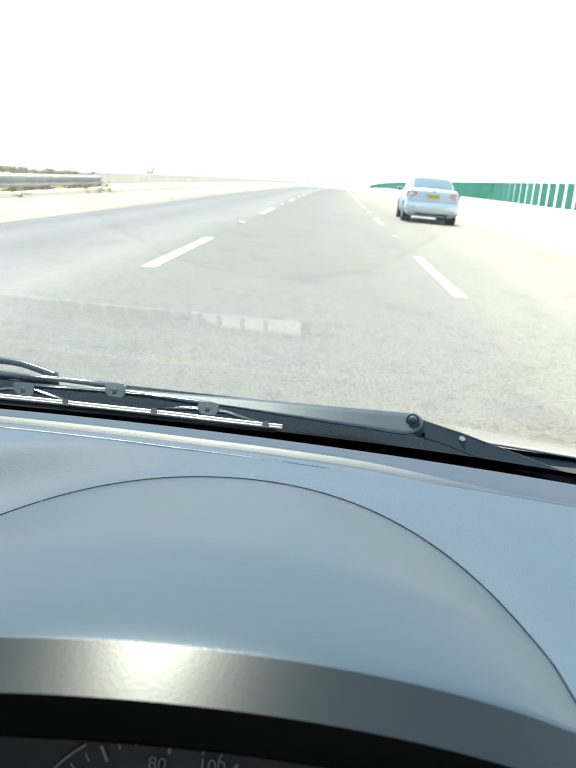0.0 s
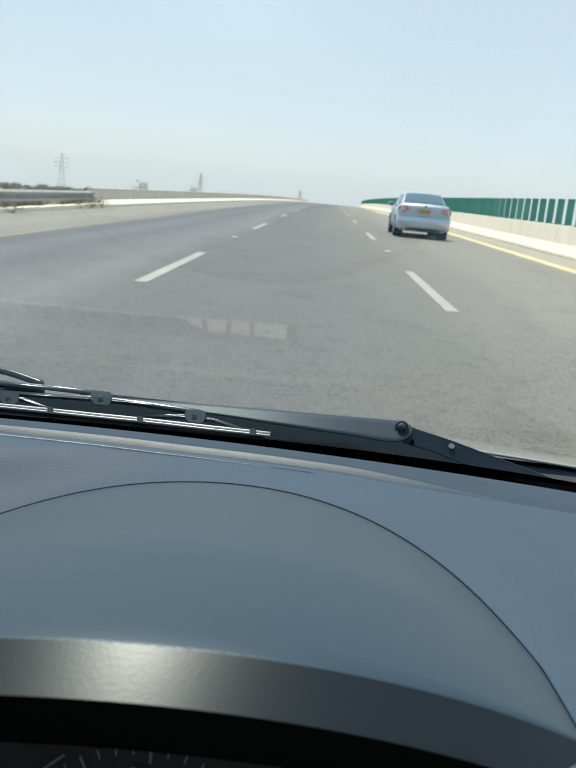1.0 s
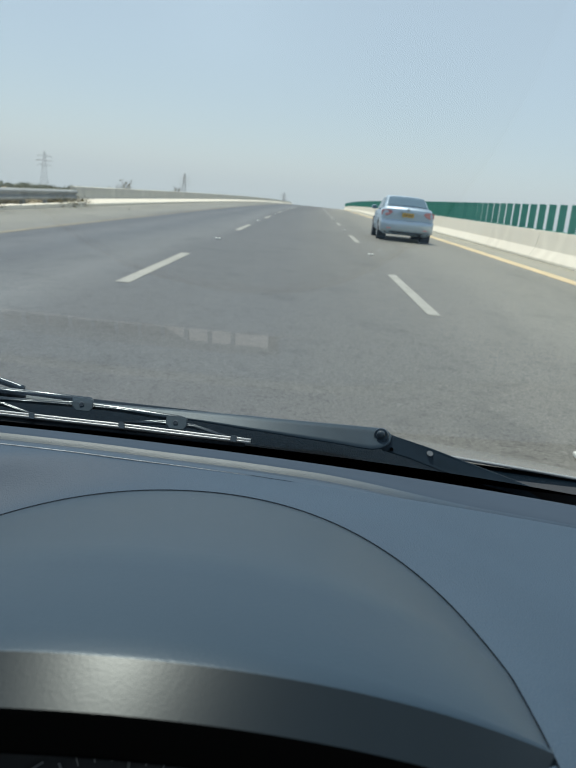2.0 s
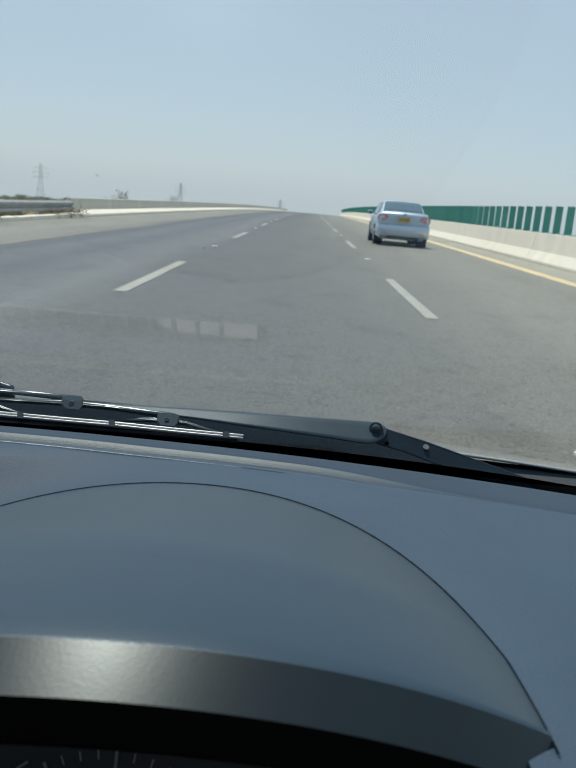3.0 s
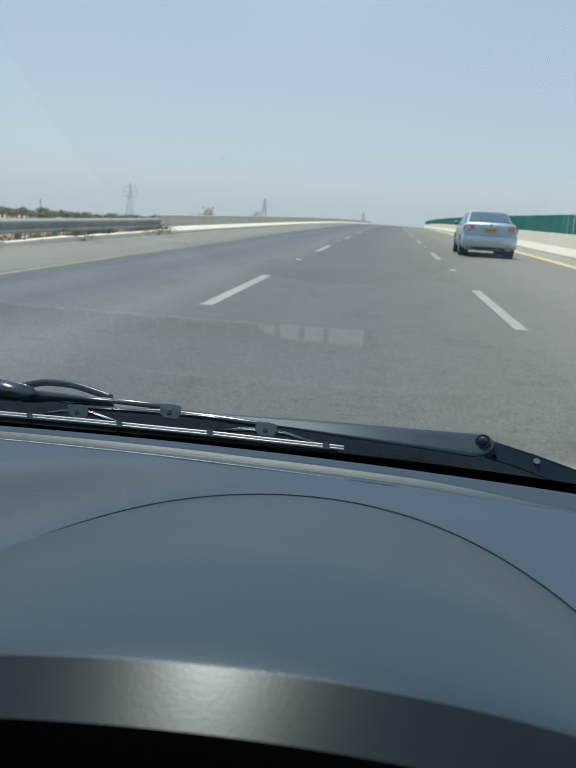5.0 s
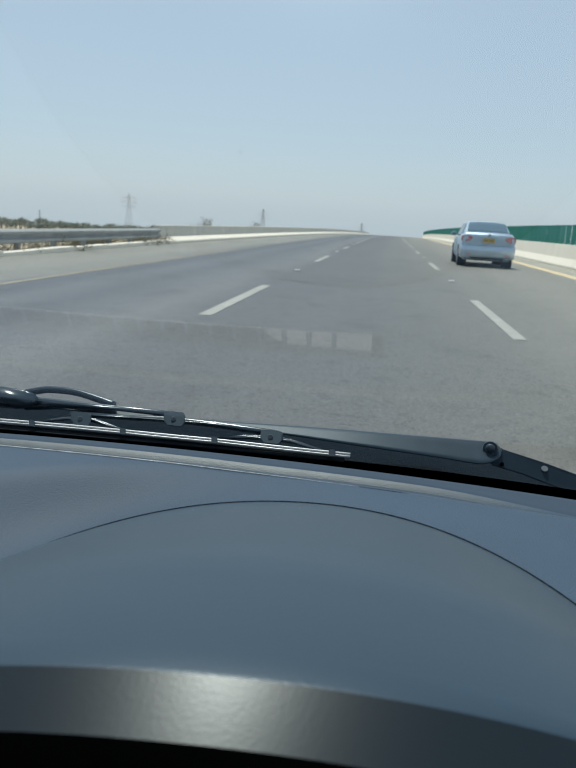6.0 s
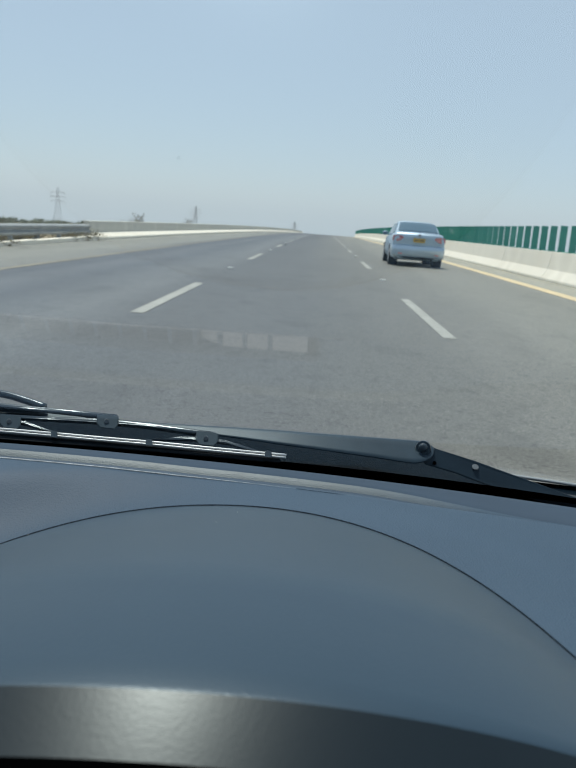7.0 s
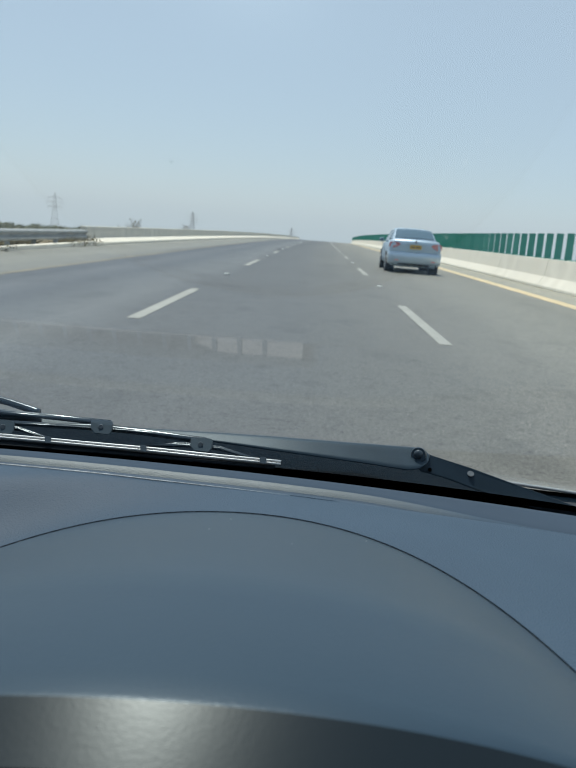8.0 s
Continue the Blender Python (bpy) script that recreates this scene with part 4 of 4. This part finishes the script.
    for s in (-1, 1):
        mir = part("door_mirror", box((s * 0.93 - 0.09, 2.95, 0.96), (s * 0.93 + 0.09, 3.10, 1.10), 0.04), M_PAINT, car, smooth=False)
        part("mirror_glass", box((s * 0.93 - 0.07, 2.94, 0.98), (s * 0.93 + 0.07, 2.955, 1.08), 0.005), M_CARGLASS, mir)
        for y in (0.98, 3.58):
            arch = part("wheel_arch", cyl((s * 0.60, y, 0.33), (s * 0.886, y, 0.33), 0.37, n=28), M_DARK, car)
            wheel = part("wheel", cyl((s * 0.66, y, 0.315), (s * 0.87, y, 0.315), 0.315, n=32), M_RUBBER, car, "black tyre")
            rim = part("rim", cyl((s * 0.80, y, 0.315), (s * 0.895, y, 0.315), 0.215, 0.20, n=24), M_ALLOY, wheel, "alloy rim")
        for y in (1.98, 2.98):
            part("door_gap", box((s * 0.881 - 0.004, y, 0.32), (s * 0.881 + 0.004, y + 0.012, 0.94)), M_DARK, car)
    return car


saloon(on_road(3.30, 26.2) @ pose(0, 0, 0, 0, 0, -0.8))

# ---- barrier on the inner side ----
def jersey(w, low=0.0, height=0.86):
    """Half-slope barrier section: toe towards the road at x = 0."""
    return [(0.0, low), (0.0, 0.08), (0.17, 0.34), (0.25, height), (0.43, height), (0.51, 0.34), (0.68, 0.08), (0.68, low)]


def barrier_unit(m):
    b = thing("median_barrier", "pale concrete median barrier with upright green glare slats", "barrier", "median barriers", m)
    bm = prism(jersey(0), 0.012, 5.988)
    bmesh.ops.bevel(bm, geom=bm.edges[:], offset=0.012, segments=1, affect="EDGES")
    part("concrete_block", bm, M_CONCRETE, b, "pale cast concrete")
    sl = bmesh.new()
    add_box(sl, (-0.10, -0.02, 0.0), (0.10, 0.02, 0.76), 0.008)
    first = part("glare_slat", sl, M_GREEN, b)
    part("slat_rail", box((0.30, 0.02, 0.855), (0.38, 5.98, 0.885), 0.006), M_GREEN, b, "green base rail")
    for k in range(6):
        ob = first if k == 0 else new("glare_slat", first.data)
        ob.parent = b
        ob.matrix_basis = pose(0.34, 0.5 + 1.0 * k, 0.86, 0, 0, -6)
    return b


unit = barrier_unit(on_road(RIGHT_TOE, -12))
for k in range(1, 38):
    copy_thing(unit, on_road(RIGHT_TOE, -12 + 6 * k))

# ---- guard rail and parapet on the outer side ----
JUNCTION = 28.0


def rail_unit(m):
    g = thing("guard_rail", "weathered galvanised steel guard rail on posts", "guard rail", "guard rails", m)
    prof = [(0.0, 0.22), (0.07, 0.26), (0.07, 0.31), (0.0, 0.35), (0.0, 0.40), (0.07, 0.44), (0.07, 0.49), (0.0, 0.53), (-0.05, 0.545)]
    ring = [(x, z) for x, z in prof] + [(x - 0.012, z) for x, z in reversed(prof)]
    part("beam", loft([[(x, y, z) for x, z in ring] for y in (-0.02, 4.02)]), M_STEEL, g)
    for y in (1.0, 3.0):
        part("post", box((-0.16, y - 0.06, -0.1), (-0.04, y + 0.06, 0.50), 0.01), M_STEEL, g)
        part("spacer", box((-0.05, y - 0.05, 0.27), (0.0, y + 0.05, 0.47), 0.004), M_STEEL, g)
    return g


unit = rail_unit(on_road(LEFT_FACE, JUNCTION - 4))
for k in range(1, 18):
    copy_thing(unit, on_road(LEFT_FACE, JUNCTION - 4 - 4 * k))


def parapet_unit(m):
    p = thing("parapet_wall", "grey cast concrete parapet wall with a sloped foot", "wall", "parapet walls", m)
    bm = prism([(0.0, 0.22), (0.0, 0.66), (-0.22, 0.66), (-0.24, 0.0), (-0.02, 0.0)], 0.01, 5.99)
    bmesh.ops.bevel(bm, geom=bm.edges[:], offset=0.012, segments=1, affect="EDGES")
    part("concrete_block", bm, M_GREYCON, p)
    foot = prism([(0.40, -0.03), (0.40, 0.09), (0.36, 0.13), (0.05, 0.25), (0.006, 0.27), (0.006, -0.03)], 0.008, 5.992)
    bmesh.ops.bevel(foot, geom=foot.edges[:], offset=0.01, segments=1, affect="EDGES")
    part("sloped_foot", foot, M_CONCRETE, p, "pale sloped concrete foot")
    return p


unit = parapet_unit(on_road(LEFT_FACE, JUNCTION))
for k in range(1, 34):
    copy_thing(unit, on_road(LEFT_FACE, JUNCTION + 6 * k))

bm = bmesh.new()
rng = random.Random(21)
y = -60.0
while y < JUNCTION - 0.6:
    n = rng.uniform(0.8, 2.6)
    a = along(LEFT_FACE + 0.05 + rng.uniform(-0.02, 0.03), y)
    if rng.random() < 0.86:
        add_box(bm, (a.x, y, a.z - 0.05), (a.x + 0.30, min(y + n - 0.02, JUNCTION - 0.1), a.z + rng.uniform(0.05, 0.13)), 0.015)
    y += n
tagged(part("kerb", bm, M_CONCRETE), "pale concrete kerb along the outer shoulder", "kerb", kind="structure")


# ---- markings ----
def stripe(name, x, y0, y1, w, mat, lift=0.005):
    n = max(2, int((y1 - y0) / 3) + 1)
    ys = span(y0, y1, n)
    bm = grid_mesh([x - w / 2, x + w / 2], ys, lambda a, y: along(a, y, lift))
    return part(name, bm, mat, road)


FIRST, DASH, PERIOD = 8.5, 4.6, 14.1
for line in (LEFT_LINE, RIGHT_LINE):
    for k in range(-5, 18):
        y = FIRST + PERIOD * k
        stripe("lane_dash", line, y, y + DASH, 0.15, M_WHITE)
        part("road_stud", box(along(line - 0.06, y + 9.2, 0.0), along(line + 0.06, y + 9.33, 0.026), 0.008), M_STUD, road, "raised white road stud")
stripe("edge_line", INNER_LINE, -60, 400, 0.36, M_YELLOW)["label"] = "yellow edge line"
stripe("edge_line", OUTER_LINE, -60, 400, 0.13, M_FADED)["label"] = "faded yellow edge line"


# ---- pylons and trees far off ----
def pylon(m, h):
    p = thing("lattice_pylon", "grey steel lattice electricity pylon in the haze", "pylon", "pylons", m)
    bm = bmesh.new()
    def at(s, k):
        w = (0.11 * (1 - s) ** 1.4 + 0.022) * h
        return Vector(((w, w), (w, -w), (-w, -w), (-w, w))[k % 4]).to_3d() + Vector((0, 0, s * h))
    levels = [0, 0.16, 0.3, 0.42, 0.52, 0.6, 0.68, 0.76, 0.84, 0.92, 1.0]
    for a, b in zip(levels, levels[1:]):
        for k in range(4):
            add_cyl(bm, at(a, k), at(b, k), 0.0042 * h, n=4)
            add_cyl(bm, at(a, k), at(b, k + 1), 0.0022 * h, n=4)
            add_cyl(bm, at(a, k + 1), at(b, k), 0.0022 * h, n=4)
            add_cyl(bm, at(b, k), at(b, k + 1), 0.0022 * h, n=4)
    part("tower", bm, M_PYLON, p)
    for s, w in ((0.62, 0.19), (0.74, 0.22), (0.86, 0.19)):
        bm = bmesh.new()
        for e in (-1, 1):
            add_cyl(bm, (0, 0, s * h), (e * w * h, 0, s * h + 0.012 * h), 0.004 * h, n=4)
            add_cyl(bm, (0, 0, (s + 0.05) * h), (e * w * h, 0, s * h + 0.012 * h), 0.003 * h, n=4)
            add_cyl(bm, (e * w * h, 0, s * h), (e * w * h, 0, (s - 0.045) * h), 0.003 * h, n=4)
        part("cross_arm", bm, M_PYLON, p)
    return p


for off, dist, h in ((-557, 620, 28), (-284, 900, 31), (-91, 1300, 31), (-747, 1100, 18)):
    x = off / 1532 * dist
    pylon(Matrix.Translation((x, dist, land(x, dist)[2] if dist < 420 else -0.6 - 0.034 * dist)) @ pose(0, 0, 0, 0, 0, 20), h)


def tree(m, seed, h):
    r = random.Random(seed)
    t = thing("tree", "grey-green roadside tree with haze put into its leaf colour", "tree", "trees in the distance", m)
    bm = bmesh.new()
    add_cyl(bm, (0, 0, -0.5), (0, 0, 0.45 * h), 0.05 * h, 0.025 * h, 7)
    tips = []
    for k in range(6):
        a = r.uniform(0, 6.28)
        tip = Vector((math.cos(a) * 0.28 * h, math.sin(a) * 0.28 * h, h * r.uniform(0.5, 0.85)))
        add_cyl(bm, (0, 0, h * r.uniform(0.25, 0.45)), tip, 0.022 * h, 0.008 * h, 5)
        tips.append(tip)
    part("trunk", bm, M_BARK, t)
    verts, faces = [], []
    for k in range(520):
        c = r.choice(tips) + Vector((r.gauss(0, 0.13), r.gauss(0, 0.13), r.gauss(0, 0.10))) * h
        s = h * r.uniform(0.03, 0.06)
        a, b = Vector((r.gauss(0, 1), r.gauss(0, 1), r.gauss(0, 1))).normalized(), Vector((r.gauss(0, 1), r.gauss(0, 1), r.gauss(0, 1))).normalized()
        n = len(verts)
        verts += [c + a * s, c + b * s, c - a * s, c - b * s]
        faces.append((n, n + 1, n + 2, n + 3))
    me = bpy.data.meshes.new("crown")
    me.from_pydata([tuple(v) for v in verts], [], faces)
    me.materials.append(M_LEAF)
    ob = new("crown", me)
    ob.parent = t
    return t


kinds = [tree(Matrix.Translation((-200, -30 - 10 * k, land(-200, -30)[2])), 40 + k, 4.6) for k in range(4)]
rng = random.Random(9)
for k in range(150):
    off = -930 + 790 * (k + rng.random()) / 150
    dist = rng.uniform(190, 270) + 0.10 * (off + 700)
    x = off / 1532 * dist
    s = rng.uniform(0.4, 0.75)
    copy_thing(kinds[k % 4], Matrix.Translation((x, dist, land(x, dist)[2])) @ pose(0, 0, 0, 0, 0, rng.uniform(0, 360)) @ Matrix.Scale(1, 4)).scale = (s * 1.2, s * 1.2, s)


# ---- dry scrub behind the guard rail ----
M_DRY = material("dry_scrub", (0.20, 0.17, 0.09), 0.9, vary=0.35, scale=1.5, fine=20, bump=0.2, depth=0.01, second=(0.10, 0.12, 0.05), second_scale=0.9)


def shrub(m, seed, w, h):
    r = random.Random(seed)
    k = thing("shrub", "low dry olive-brown shrub on sandy ground behind the guard rail", "shrub", "shrubs behind the rail", m)
    bm = bmesh.new()
    tips = []
    for q in range(9):
        a = r.uniform(0, 6.28)
        tip = Vector((math.cos(a) * w * r.uniform(0.2, 0.5), math.sin(a) * w * r.uniform(0.2, 0.5), h * r.uniform(0.45, 0.95)))
        add_cyl(bm, (0, 0, -0.2), tip, 0.012, 0.004, 5)
        tips.append(tip)
    part("stems", bm, M_BARK, k)
    verts, faces = [], []
    for q in range(420):
        c = r.choice(tips) * r.uniform(0.5, 1.05) + Vector((r.gauss(0, 0.10) * w, r.gauss(0, 0.10) * w, r.gauss(0, 0.07) * h))
        u = Vector((r.gauss(0, 1), r.gauss(0, 1), r.gauss(0, 1))).normalized() * r.uniform(0.02, 0.045)
        v = Vector((r.gauss(0, 1), r.gauss(0, 1), r.gauss(0, 1))).normalized() * r.uniform(0.012, 0.03)
        n = len(verts)
        verts += [c + u, c + v, c - u, c - v]
        faces.append((n, n + 1, n + 2, n + 3))
    me = bpy.data.meshes.new("foliage")
    me.from_pydata([tuple(v) for v in verts], [], faces)
    me.materials.append(M_DRY)
    new("foliage", me).parent = k
    return k


kinds = [shrub(Matrix.Translation((-9.6, -30 - 3 * k, land(-9.6, -30)[2])), 70 + k, 1.1, 0.62) for k in range(3)]
rng = random.Random(33)
for k in range(72):
    y = -20 + 50 * (k + rng.random()) / 72
    x = -8.8 - 3.0 * rng.random() ** 1.5
    q = rng.uniform(0.7, 1.4)
    copy_thing(kinds[k % 3], Matrix.Translation((x, y, land(x, y)[2] + 0.02)) @ pose(0, 0, 0, 0, 0, rng.uniform(0, 360))).scale = (q, q, q * rng.uniform(0.7, 1.1))
for x, y, q in ((-9.5, 41.0, 1.0), (-9.3, 37.5, 0.7), (-9.4, 56.0, 0.9)):
    copy_thing(kinds[1], Matrix.Translation((x + bend(y), y, land(x, y)[2])) @ pose(0, 0, 0, 0, 0, 40)).scale = (0.8 * q, 0.8 * q, 2.2 * q)


# ---- small yellow markers on the barrier ----
def marker(m):
    k = thing("barrier_marker", "small yellow reflective marker on the concrete barrier", "marker", "barrier markers", m)
    part("bracket", box((0.0, -0.03, -0.07), (0.02, 0.03, 0.07), 0.004), M_YELLOW, k)
    part("reflector_face", box((-0.012, -0.045, -0.055), (-0.002, 0.045, 0.055), 0.003), M_PLATE, k, "worn yellow reflector")
    return k


one = marker(on_road(RIGHT_TOE + 0.215, 15.5, 0.58))
for k in (-1, 1, 2, 3, 4, 5):
    copy_thing(one, on_road(RIGHT_TOE + 0.215, 15.5 + 24.0 * k, 0.58))


# ---- passed already: loose barrier blocks in the median gap, and a shelter beyond the guard rail ----
def loose_block(m):
    b = thing("barrier_block", "weathered loose concrete barrier block standing in the median gap", "barrier", "barrier blocks", m)
    bm = prism(jersey(0, height=0.86), 0.0, 2.2)
    bmesh.ops.bevel(bm, geom=bm.edges[:], offset=0.02, segments=2, affect="EDGES")
    part("concrete_block", bm, M_CONCRETE, b)
    return b


one = loose_block(on_road(RIGHT_TOE - 0.1, -16.5) @ pose(0, 0, 0, 0, 0, 4))
copy_thing(one, on_road(RIGHT_TOE - 0.15, -20.2) @ pose(0, 0, 0, 0, 0, -3))
copy_thing(one, on_road(RIGHT_TOE - 0.05, -24.0) @ pose(0, 0, 0, 0, 0, 2))


def shelter(m):
    k = thing("roadside_shelter", "open roadside shelter with green steel posts and a curved orange roof", "shelter", m=m)
    for y in (0.0, 5.0, 10.0):
        part("post", cyl((0, y, 0), (0, y, 5.4), 0.09, 0.08, 12), M_GREENSTEEL, k, "dark green steel post")
        part("bracket", loft([[(0.0, y - 0.03, 4.2), (1.1, y - 0.03, 4.75), (1.1, y - 0.03, 4.70), (0.0, y - 0.03, 4.05)], [(0.0, y + 0.03, 4.2), (1.1, y + 0.03, 4.75), (1.1, y + 0.03, 4.70), (0.0, y + 0.03, 4.05)]]), M_GREENSTEEL, k)
    arc = [(-1.6 + 3.2 * q / 12, 4.75 - 0.16 * ((q - 6) / 6) ** 2 * 4) for q in range(13)]
    ring = arc + [(x, z - 0.05) for x, z in reversed(arc)]
    part("roof", loft([[(x, -1.5, z) for x, z in ring], [(x, 11.5, z) for x, z in ring]]), M_CANOPY, k, "curved orange sheet roof")
    return k


shelter(Matrix.Translation((-11.5, -46, land(-11.5, -40)[2])))
